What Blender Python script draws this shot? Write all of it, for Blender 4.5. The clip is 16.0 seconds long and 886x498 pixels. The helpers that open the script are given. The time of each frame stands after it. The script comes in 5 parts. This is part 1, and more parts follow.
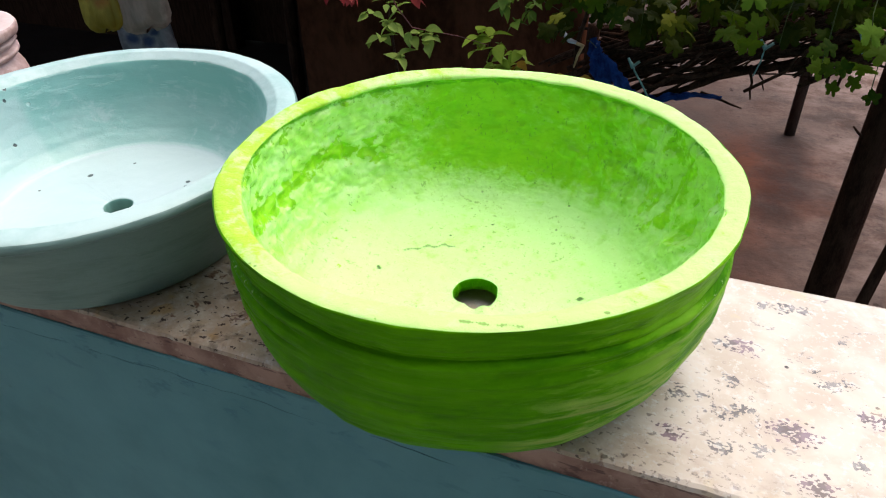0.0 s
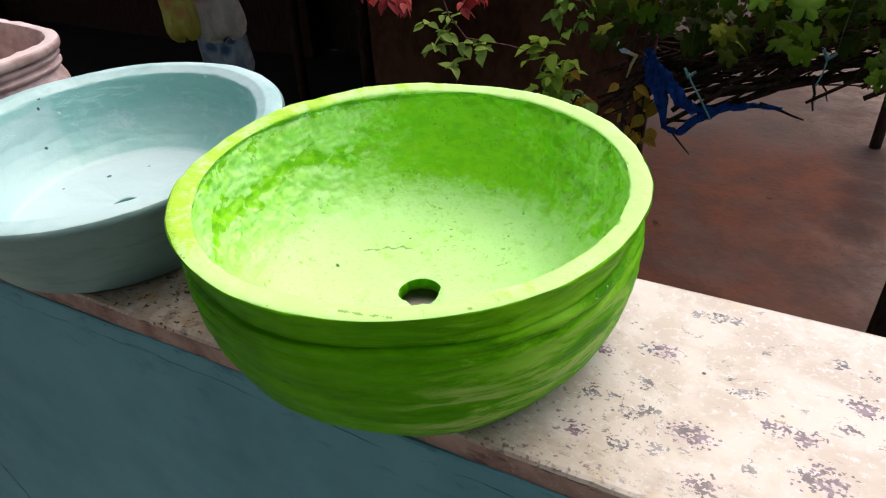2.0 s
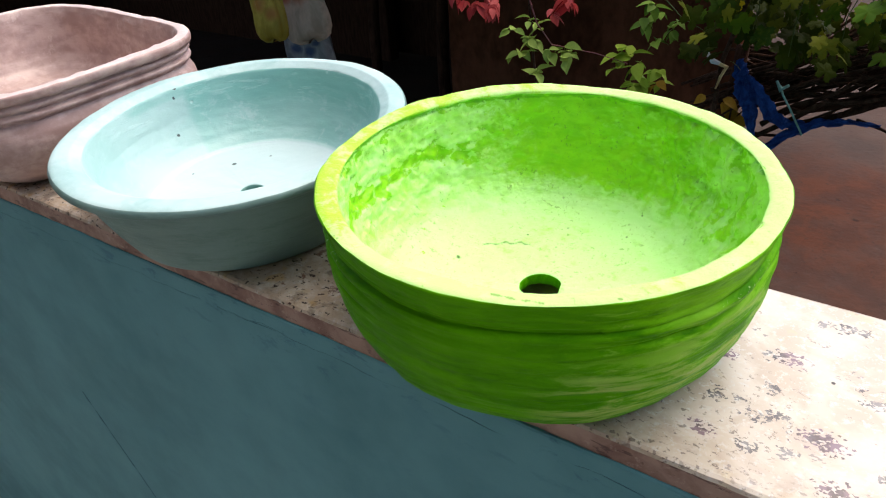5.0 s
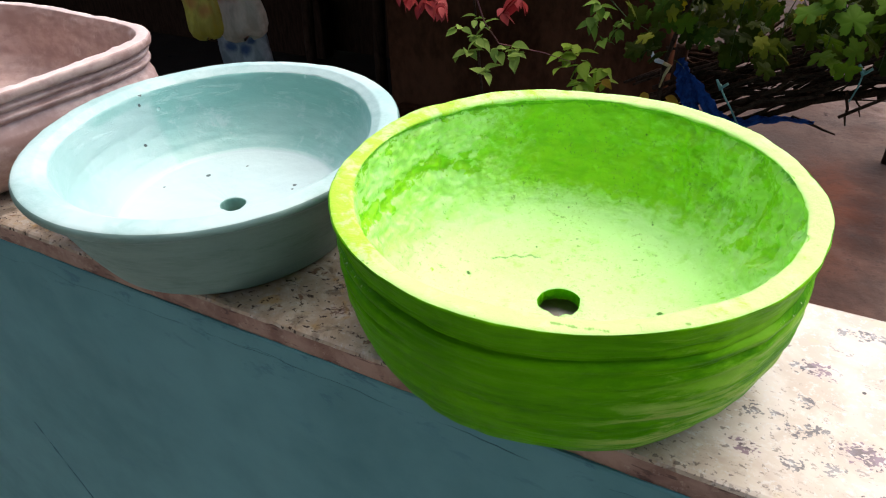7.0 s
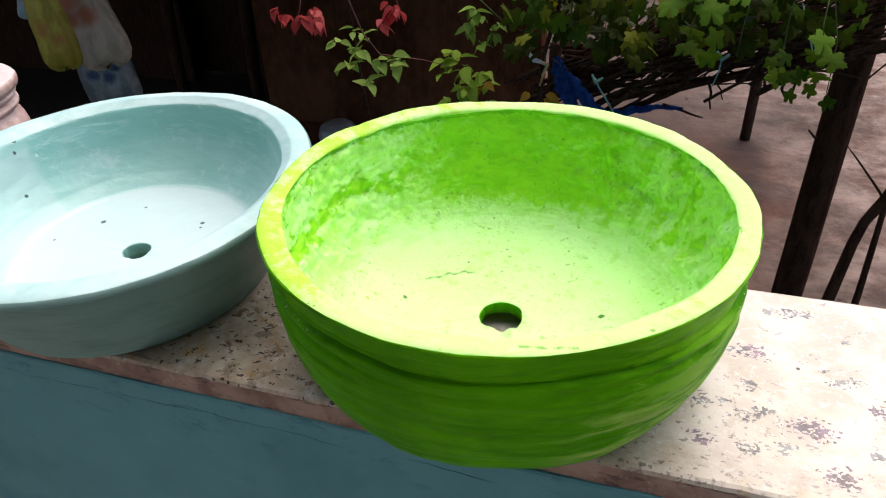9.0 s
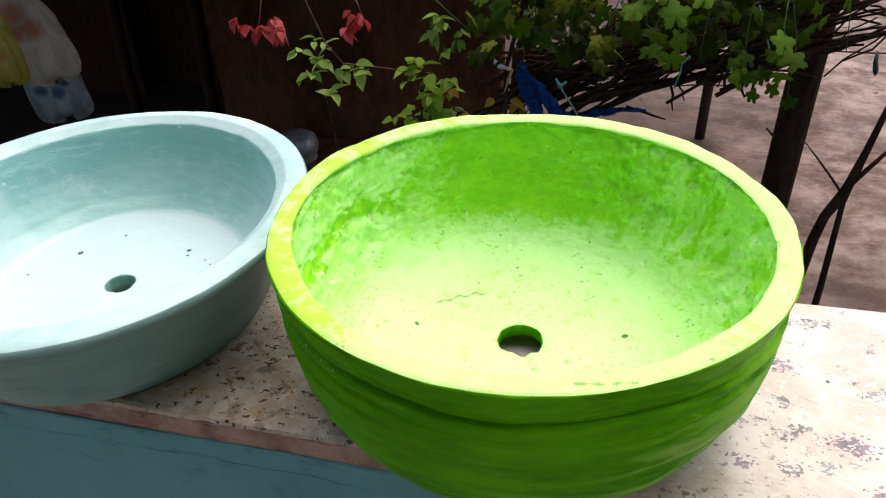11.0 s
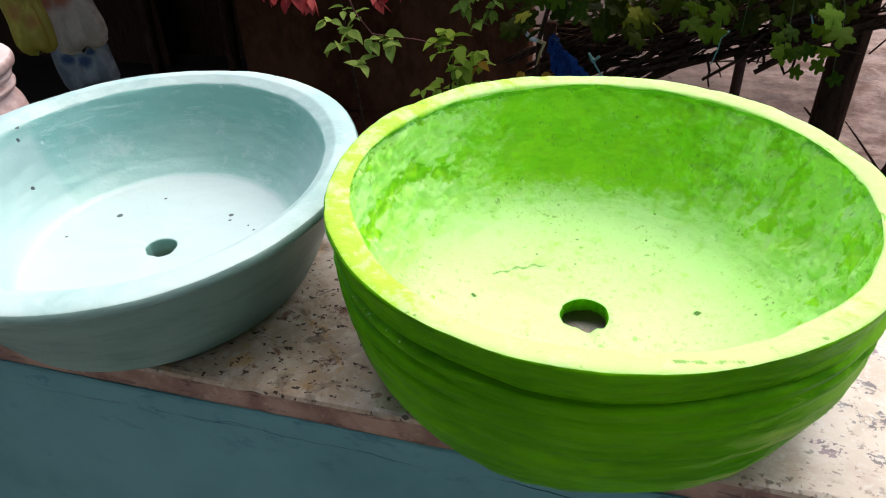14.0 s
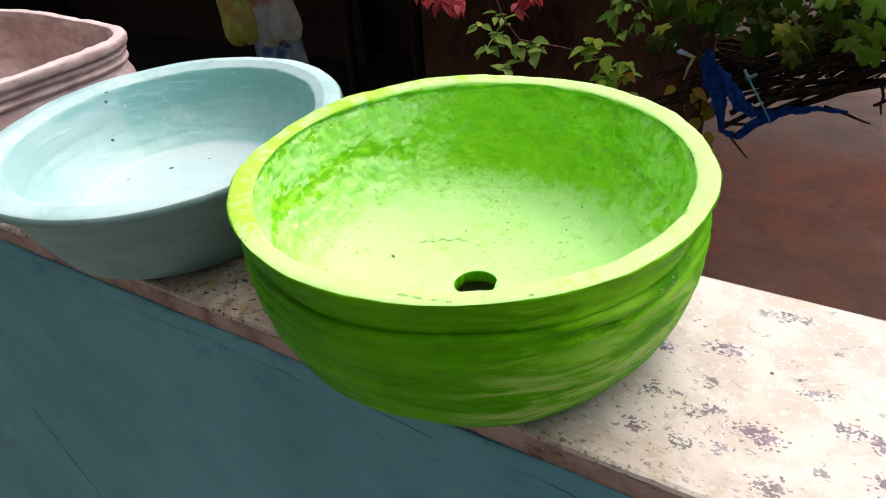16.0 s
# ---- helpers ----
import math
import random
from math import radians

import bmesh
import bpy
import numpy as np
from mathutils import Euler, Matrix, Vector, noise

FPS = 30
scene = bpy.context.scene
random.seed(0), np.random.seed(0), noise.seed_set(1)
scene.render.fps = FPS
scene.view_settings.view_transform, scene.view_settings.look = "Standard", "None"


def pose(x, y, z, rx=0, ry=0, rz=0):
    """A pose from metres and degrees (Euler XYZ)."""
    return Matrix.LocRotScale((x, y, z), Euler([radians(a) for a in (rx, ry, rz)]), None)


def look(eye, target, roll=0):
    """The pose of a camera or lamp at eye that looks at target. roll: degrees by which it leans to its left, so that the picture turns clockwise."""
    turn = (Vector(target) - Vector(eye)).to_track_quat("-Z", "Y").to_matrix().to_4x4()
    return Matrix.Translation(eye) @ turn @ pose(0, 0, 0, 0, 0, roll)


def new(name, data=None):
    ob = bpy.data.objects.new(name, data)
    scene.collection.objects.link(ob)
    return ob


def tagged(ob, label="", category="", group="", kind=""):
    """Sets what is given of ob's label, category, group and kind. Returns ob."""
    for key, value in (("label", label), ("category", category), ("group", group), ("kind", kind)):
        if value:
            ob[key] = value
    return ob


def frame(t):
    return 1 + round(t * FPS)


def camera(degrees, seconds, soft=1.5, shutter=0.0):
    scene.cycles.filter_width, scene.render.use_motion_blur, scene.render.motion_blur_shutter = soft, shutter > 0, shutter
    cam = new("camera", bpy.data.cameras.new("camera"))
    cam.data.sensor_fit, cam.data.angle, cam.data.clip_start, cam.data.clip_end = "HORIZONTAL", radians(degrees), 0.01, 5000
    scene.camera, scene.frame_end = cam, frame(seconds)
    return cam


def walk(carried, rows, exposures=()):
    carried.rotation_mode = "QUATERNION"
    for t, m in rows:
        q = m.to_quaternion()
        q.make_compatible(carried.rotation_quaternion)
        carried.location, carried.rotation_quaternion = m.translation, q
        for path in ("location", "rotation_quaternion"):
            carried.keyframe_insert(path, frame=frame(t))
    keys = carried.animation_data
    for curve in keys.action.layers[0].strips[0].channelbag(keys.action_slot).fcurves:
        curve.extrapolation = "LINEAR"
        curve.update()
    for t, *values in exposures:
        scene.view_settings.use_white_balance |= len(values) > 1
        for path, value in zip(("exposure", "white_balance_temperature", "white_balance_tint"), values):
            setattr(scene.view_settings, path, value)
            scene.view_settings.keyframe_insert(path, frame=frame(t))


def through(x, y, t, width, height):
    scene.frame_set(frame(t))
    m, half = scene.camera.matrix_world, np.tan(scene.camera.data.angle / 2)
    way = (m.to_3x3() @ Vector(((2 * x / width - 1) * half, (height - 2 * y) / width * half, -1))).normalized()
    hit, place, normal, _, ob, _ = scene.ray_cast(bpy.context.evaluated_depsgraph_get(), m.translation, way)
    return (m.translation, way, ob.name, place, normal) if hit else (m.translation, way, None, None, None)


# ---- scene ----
cam = camera(64.8, 16.0, 1.1)
# seconds, place in metres, turn in degrees
PATH = [
    (0.0, 0.1334, -0.2900, 1.4182, 55.03, 1.05, 21.55),
    (0.5, 0.1607, -0.2945, 1.4224, 55.20, 1.46, 24.53),
    (1.0, 0.1844, -0.2847, 1.4296, 53.57, 2.61, 26.20),
    (1.5, 0.2156, -0.2888, 1.4422, 55.96, 3.13, 27.38),
    (2.0, 0.2399, -0.2820, 1.4357, 55.80, 3.01, 27.50),
    (2.5, 0.2518, -0.2895, 1.4368, 56.52, 2.97, 29.35),
    (3.0, 0.2515, -0.2957, 1.4361, 56.99, 2.75, 30.37),
    (3.5, 0.2546, -0.3031, 1.4375, 57.13, 2.92, 31.31),
    (4.0, 0.2459, -0.3120, 1.4405, 56.99, 4.11, 34.06),
    (6.5, 0.1450, -0.3282, 1.4352, 55.99, 1.83, 29.90),
    (7.0, 0.1344, -0.3266, 1.4375, 56.19, 1.72, 28.16),
    (7.5, 0.1237, -0.3227, 1.4400, 56.21, 1.85, 25.99),
    (8.0, 0.1137, -0.3149, 1.4456, 56.76, 2.43, 22.72),
    (8.5, 0.1132, -0.3229, 1.4498, 57.41, 2.77, 19.59),
    (9.0, 0.0974, -0.3198, 1.4395, 56.46, 2.17, 17.49),
    (9.5, 0.0732, -0.3231, 1.4417, 57.03, 1.78, 16.10),
    (12.0, 0.0105, -0.2894, 1.4325, 56.42, 2.37, 13.13),
    (12.5, -0.0408, -0.2968, 1.4307, 56.02, 2.05, 15.52),
    (13.0, -0.0624, -0.3025, 1.4236, 55.46, 1.48, 15.39),
    (13.5, -0.0399, -0.2974, 1.4153, 55.10, 0.79, 14.35),
    (14.0, 0.0155, -0.2887, 1.4151, 55.00, 2.04, 15.54),
    (14.5, 0.1132, -0.2744, 1.4212, 55.18, 2.24, 22.18),
    (15.0, 0.1787, -0.2785, 1.4046, 54.48, 2.72, 28.16),
    (15.5, 0.2154, -0.2782, 1.4227, 56.18, 3.45, 29.67),
    (16.0, 0.2335, -0.2869, 1.4238, 56.45, 4.35, 31.31),
]
walk(cam, [(t, pose(x, y, z, rx, ry, rz)) for t, x, y, z, rx, ry, rz in PATH], ((0.0, 0.83), (1.0, 0.68), (2.0, 0.72), (3.0, 0.78), (3.5, 0.84), (4.2, 0.99), (6.3, 0.96), (13.0, 0.96), (14.5, 0.9), (16.0, 0.86)))

# ---- world and light ----
SUN_ELEVATION, SUN_AZIMUTH = 64.0, 20.0  # degrees; azimuth from +y towards +x
world = bpy.data.worlds.new("overcast_sky")
scene.world = world
world.use_nodes = True
wn = world.node_tree
sky = wn.nodes.new("ShaderNodeTexSky")
sky.sky_type = "NISHITA"
sky.sun_disc = False
sky.sun_elevation = radians(SUN_ELEVATION)
sky.sun_rotation = radians(SUN_AZIMUTH)
sky.air_density, sky.dust_density = 1.0, 4.0
wn.links.new(sky.outputs[0], wn.nodes["Background"].inputs[0])
wn.nodes["Background"].inputs[1].default_value = 0.155

sun_data = bpy.data.lights.new("sun", "SUN")
sun_data.energy, sun_data.angle, sun_data.color = 1.15, radians(75), (1.0, 0.96, 0.9)
sun = new("sun", sun_data)
away = Vector((math.sin(radians(SUN_AZIMUTH)) * math.cos(radians(SUN_ELEVATION)),
               math.cos(radians(SUN_AZIMUTH)) * math.cos(radians(SUN_ELEVATION)), math.sin(radians(SUN_ELEVATION))))
sun.matrix_world = look(away * 20, (0, 0, 0))


# ---- materials ----
CAP = 1.068  # height of the slab's top
GROUND = -1.585  # height of the yard


class Mat:
    """A node material with short helpers."""

    def __init__(self, name, rough=0.7, spec=0.4):
        self.m = bpy.data.materials.new(name)
        self.m.use_nodes = True
        self.t = self.m.node_tree
        self.b = self.t.nodes["Principled BSDF"]
        self.b.inputs["Roughness"].default_value = rough
        self.b.inputs["Specular IOR Level"].default_value = spec
        self.co = self.t.nodes.new("ShaderNodeTexCoord").outputs["Object"]

    def put(self, socket, value):
        if isinstance(value, bpy.types.NodeSocket):
            self.t.links.new(value, socket)
        elif isinstance(value, (tuple, list)) and len(value) == 3 and socket.type == "RGBA":
            socket.default_value = (*value, 1)
        else:
            socket.default_value = value

    def scaled(self, sx, sy, sz, turn=0.0, co=None):
        n = self.t.nodes.new("ShaderNodeMapping")
        n.inputs["Scale"].default_value = (sx, sy, sz)
        n.inputs["Rotation"].default_value = (0, 0, radians(turn))
        self.t.links.new(co or self.co, n.inputs["Vector"])
        return n.outputs[0]

    def noise(self, scale, detail=4.0, rough=0.55, warp=0.0, co=None):
        n = self.t.nodes.new("ShaderNodeTexNoise")
        self.t.links.new(co or self.co, n.inputs["Vector"])
        n.inputs["Scale"].default_value, n.inputs["Detail"].default_value = scale, detail
        n.inputs["Roughness"].default_value, n.inputs["Distortion"].default_value = rough, warp
        return n.outputs["Fac"]

    def cells(self, scale, co=None, feature="F1", output="Distance"):
        n = self.t.nodes.new("ShaderNodeTexVoronoi")
        n.feature = feature
        self.t.links.new(co or self.co, n.inputs["Vector"])
        n.inputs["Scale"].default_value = scale
        return n.outputs[output]

    def span(self, value, lo, hi, a=0.0, b=1.0):
        n = self.t.nodes.new("ShaderNodeMapRange")
        n.interpolation_type = "SMOOTHSTEP"
        for key, v in (("Value", value), ("From Min", lo), ("From Max", hi), ("To Min", a), ("To Max", b)):
            self.put(n.inputs[key], v)
        return n.outputs[0]

    def math(self, op, a, b=0.0):
        n = self.t.nodes.new("ShaderNodeMath")
        n.operation = op
        self.put(n.inputs[0], a)
        self.put(n.inputs[1], b)
        return n.outputs[0]

    def mix(self, fac, a, b, mode="MIX"):
        n = self.t.nodes.new("ShaderNodeMix")
        n.data_type, n.blend_type = "RGBA", mode
        self.put(n.inputs[0], fac)
        self.put(n.inputs[6], a)
        self.put(n.inputs[7], b)
        return n.outputs[2]

    def axis(self, which):
        n = self.t.nodes.new("ShaderNodeSeparateXYZ")
        self.t.links.new(self.co, n.inputs[0])
        return n.outputs[which]

    def stored(self, name):
        n = self.t.nodes.new("ShaderNodeAttribute")
        n.attribute_name = name
        return n.outputs["Fac"]

    def any_random(self):
        return self.t.nodes.new("ShaderNodeObjectInfo").outputs["Random"]

    def island(self):
        return self.t.nodes.new("ShaderNodeNewGeometry").outputs["Random Per Island"]

    def around(self, radius, stretch):
        """Coordinates that run round a turned thing: no change along the slope but for its height."""
        flat, unit, big, up, add = (self.t.nodes.new("ShaderNodeVectorMath") for _ in range(5))
        flat.operation, unit.operation, big.operation, up.operation, add.operation = "MULTIPLY", "NORMALIZE", "SCALE", "MULTIPLY", "ADD"
        self.t.links.new(self.co, flat.inputs[0])
        flat.inputs[1].default_value = (1, 1, 0)
        self.t.links.new(flat.outputs[0], unit.inputs[0])
        self.t.links.new(unit.outputs[0], big.inputs[0])
        big.inputs["Scale"].default_value = radius
        self.t.links.new(self.co, up.inputs[0])
        up.inputs[1].default_value = (0, 0, stretch)
        self.t.links.new(big.outputs[0], add.inputs[0])
        self.t.links.new(up.outputs[0], add.inputs[1])
        return add.outputs[0]

    def warped(self, co, scale, amount):
        """Coordinates shifted about by noise."""
        n = self.t.nodes.new("ShaderNodeTexNoise")
        self.t.links.new(co, n.inputs["Vector"])
        n.inputs["Scale"].default_value, n.inputs["Detail"].default_value = scale, 5.0
        n.inputs["Roughness"].default_value = 0.7
        sub, mul, add = (self.t.nodes.new("ShaderNodeVectorMath") for _ in range(3))
        sub.operation, mul.operation, add.operation = "SUBTRACT", "SCALE", "ADD"
        self.t.links.new(n.outputs["Color"], sub.inputs[0])
        sub.inputs[1].default_value = (0.5, 0.5, 0.5)
        self.t.links.new(sub.outputs[0], mul.inputs[0])
        mul.inputs["Scale"].default_value = amount
        self.t.links.new(co, add.inputs[0])
        self.t.links.new(mul.outputs[0], add.inputs[1])
        return add.outputs[0]

    def spots(self, places, soft=0.5, co=None):
        """1 inside the given balls (x, y, z, radius), fading over their outer part."""
        total = None
        for x, y, z, r in places:
            n = self.t.nodes.new("ShaderNodeVectorMath")
            n.operation = "DISTANCE"
            self.t.links.new(co or self.co, n.inputs[0])
            n.inputs[1].default_value = (x, y, z)
            one = self.span(n.outputs["Value"], r * (1 - soft), r, 1.0, 0.0)
            total = one if total is None else self.math("MAXIMUM", total, one)
        return total

    def bump(self, height, strength=0.5, distance=0.002, after=None):
        n = self.t.nodes.new("ShaderNodeBump")
        n.inputs["Strength"].default_value, n.inputs["Distance"].default_value = strength, distance
        self.put(n.inputs["Height"], height)
        if after is not None:
            self.t.links.new(after, n.inputs["Normal"])
        return n.outputs[0]

    def done(self, color, normal=None, rough=None, **more):
        self.put(self.b.inputs["Base Color"], color)
        if normal is not None:
            self.put(self.b.inputs["Normal"], normal)
        if rough is not None:
            self.put(self.b.inputs["Roughness"], rough)
        for key, v in more.items():
            self.put(self.b.inputs[key.replace("_", " ")], v)
        return self.m


def plain(name, a, b, scale=20.0, rough=0.7, bump=0.3, deep=0.002, spec=0.3, stretch=(1, 1, 1), **more):
    """Two colours mixed by broad and fine noise, with a fine relief."""
    k = Mat(name, rough, spec)
    co = k.scaled(*stretch)
    broad, fine = k.noise(scale, 5, 0.6, 0.3, co), k.noise(scale * 9, 4, 0.6, 0, co)
    f = k.span(k.math("ADD", k.math("MULTIPLY", broad, 0.65), k.math("MULTIPLY", fine, 0.35)), 0.36, 0.64)
    return k.done(k.mix(f, a, b), k.bump(k.math("ADD", broad, fine), bump, deep), **more)


def paint_inside_lime():
    """Deep lime coat with a paler dusty skin over it, which has flaked off in places (the mesh's "skin")."""
    k = Mat("lime_paint_worn_inside", 0.36, 0.4)
    band = k.scaled(1, 1, 2.2)
    broad, mid, fine = k.noise(10, 4, 0.55, 0.3), k.noise(42, 5, 0.62, 0.4, band), k.noise(170, 5, 0.66, 0.2, k.scaled(1, 1, 1.5))
    z, skin = k.axis(2), k.stored("skin")
    left = k.span(k.math("ADD", k.axis(0), k.math("MULTIPLY", k.axis(1), 0.55)), -0.030, -0.085)
    torn = k.noise(88, 5, 0.6, 0.5, k.warped(k.scaled(1, 1, 1.5), 70, 0.010))
    ragged = k.math("ADD", skin, k.math("ADD", k.math("MULTIPLY", k.math("SUBTRACT", fine, 0.5), 0.12), k.math("MULTIPLY", k.math("SUBTRACT", torn, 0.5), 1.15)))
    crisp = k.span(ragged, 0.48, 0.515)
    soft = k.span(ragged, 0.18, 0.80)
    right = k.span(k.axis(0), 0.06, 0.12)
    runs = k.noise(95, 5, 0.6, 0.3, k.warped(k.scaled(1, 1.2, 0.6), 80, 0.012))
    worn = k.span(k.math("ADD", skin, k.math("MULTIPLY", k.math("SUBTRACT", runs, 0.5), 1.3)), 0.43, 0.52)
    soft = k.math("ADD", k.math("MULTIPLY", soft, k.math("SUBTRACT", 1.0, right)), k.math("MULTIPLY", k.math("MULTIPLY", worn, 0.8), right))
    cover = k.math("ADD", k.math("MULTIPLY", crisp, left), k.math("MULTIPLY", soft, k.math("SUBTRACT", 1.0, left)))
    # dark line under the rim's lip: the undercut's shade, put into the colour
    lip_shade = k.span(k.math("ADD", z, k.math("MULTIPLY", k.math("SUBTRACT", k.noise(34, 6, 0.7, 0.3), 0.5), 0.013)), 0.1258, 0.1270)
    lip_shade = k.math("MULTIPLY", lip_shade, k.span(k.noise(60, 4, 0.7, 0.2), 0.36, 0.44))
    cover = k.math("MULTIPLY", cover, k.math("SUBTRACT", 1.0, lip_shade))
    coat = k.mix(k.span(mid, 0.36, 0.62), (0.225, 0.59, 0.004), (0.295, 0.67, 0.008))
    coat = k.mix(k.math("MULTIPLY", k.span(fine, 0.58, 0.68), 0.25), coat, (0.14, 0.45, 0.002))
    dusty = k.mix(k.span(k.math("ADD", k.math("MULTIPLY", broad, 0.4), k.math("MULTIPLY", mid, 0.6)), 0.38, 0.60), (0.41, 0.77, 0.12), (0.49, 0.82, 0.27))
    dusty = k.mix(k.span(z, 0.026, 0.060, 0.85, 0.0), dusty, (0.49, 0.81, 0.285))
    coat = k.mix(k.math("MULTIPLY", lip_shade, 0.75), coat, (0.12, 0.44, 0.002))
    c = k.mix(cover, coat, dusty)
    c = k.mix(k.math("MULTIPLY", k.span(k.noise(230, 3, 0.7, 0, band), 0.58, 0.66), k.math("MULTIPLY", cover, 0.4)), c, (0.57, 0.87, 0.34))
    # fine dark grit
    grit = k.noise(300, 4, 0.72)
    c = k.mix(k.math("MULTIPLY", k.span(grit, 0.60, 0.66), 0.45), c, (0.20, 0.52, 0.02))
    dust = k.math("MULTIPLY", k.span(k.noise(210, 4, 0.7, 0.3, k.scaled(1, 1, 0.7)), 0.60, 0.64), k.span(k.noise(22, 3), 0.42, 0.56))
    c = k.mix(k.math("MULTIPLY", dust, 0.7), c, (0.15, 0.38, 0.03))
    pits = k.math("MULTIPLY", k.span(k.cells(75), 0.05, 0.10, 1, 0), k.span(k.noise(16, 3), 0.55, 0.60))
    scratch = k.spots([(-0.072 + 0.0017 * i, 0.030 + 0.0016 * i - 0.000032 * i * i + 0.0015 * math.sin(i * 0.9), 0.024, 0.0019 + 0.0005 * math.sin(i * 1.7)) for i in range(22)], 0.8, k.warped(k.scaled(1, 1, 1), 150, 0.004))
    holes = k.spots([(-0.016, 0.088, 0.024, 0.0030), (-0.081, 0.0, 0.024, 0.0028), (0.075, 0.014, 0.026, 0.0032), (-0.0135, 0.0900, 0.024, 0.0024),
                     (-0.045, 0.062, 0.024, 0.0014), (0.04, -0.03, 0.024, 0.0014), (-0.03, -0.055, 0.026, 0.0016), (0.1, -0.03, 0.03, 0.0018)], 0.5, k.warped(k.scaled(1, 1, 1), 300, 0.0045))
    dark = k.math("MAXIMUM", k.math("MAXIMUM", k.math("MULTIPLY", pits, 0.6), k.math("MULTIPLY", scratch, 0.65)), holes)
    c = k.mix(dark, c, (0.06, 0.17, 0.02))
    h = k.math("ADD", k.math("MULTIPLY", mid, 0.7), k.math("ADD", k.math("MULTIPLY", fine, 0.35), k.math("MULTIPLY", crisp, k.math("MULTIPLY", left, 0.22))))
    h = k.math("SUBTRACT", h, k.math("MULTIPLY", dark, 0.8))
    return k.done(c, k.bump(h, 0.6, 0.004))


def paint_rim_lime():
    k = Mat("lime_paint_rim", 0.6, 0.25)
    broad, fine = k.noise(14, 5, 0.65, 0.7), k.noise(110, 5, 0.7, 0.4)
    side = k.span(k.axis(0), -0.15, 0.03, 0.07, -0.10)
    f = k.span(k.math("ADD", k.math("ADD", k.math("MULTIPLY", broad, 0.6), k.math("MULTIPLY", fine, 0.4)), side), 0.46, 0.58)
    c = k.mix(f, (0.47, 0.77, 0.22), (0.36, 0.62, 0.03))
    c = k.mix(k.math("MULTIPLY", k.span(k.noise(40, 5, 0.7, 0.2), 0.54, 0.64), 0.6), c, (0.50, 0.80, 0.30))
    chips = k.span(k.noise(85, 5, 0.7, 0.4, k.scaled(1, 1, 3)), 0.63, 0.70)
    c = k.mix(k.math("MULTIPLY", chips, 0.8), c, (0.16, 0.36, 0.03))
    nick = k.spots([(0.046 + 0.0017 * i, -0.1555 + 0.00045 * i, 0.134, 0.0015 + 0.0004 * math.sin(i * 1.3)) for i in range(17)] + [(0.1092, -0.1256, 0.134, 0.0018), (-0.0766, -0.1498, 0.134, 0.002), (-0.072, -0.151, 0.134, 0.0016)],
                   0.5, k.warped(k.scaled(1, 1, 1), 190, 0.004))
    c = k.mix(k.math("MULTIPLY", nick, 0.8), c, (0.13, 0.28, 0.03))
    return k.done(c, k.bump(k.math("ADD", broad, fine), 0.6, 0.003))


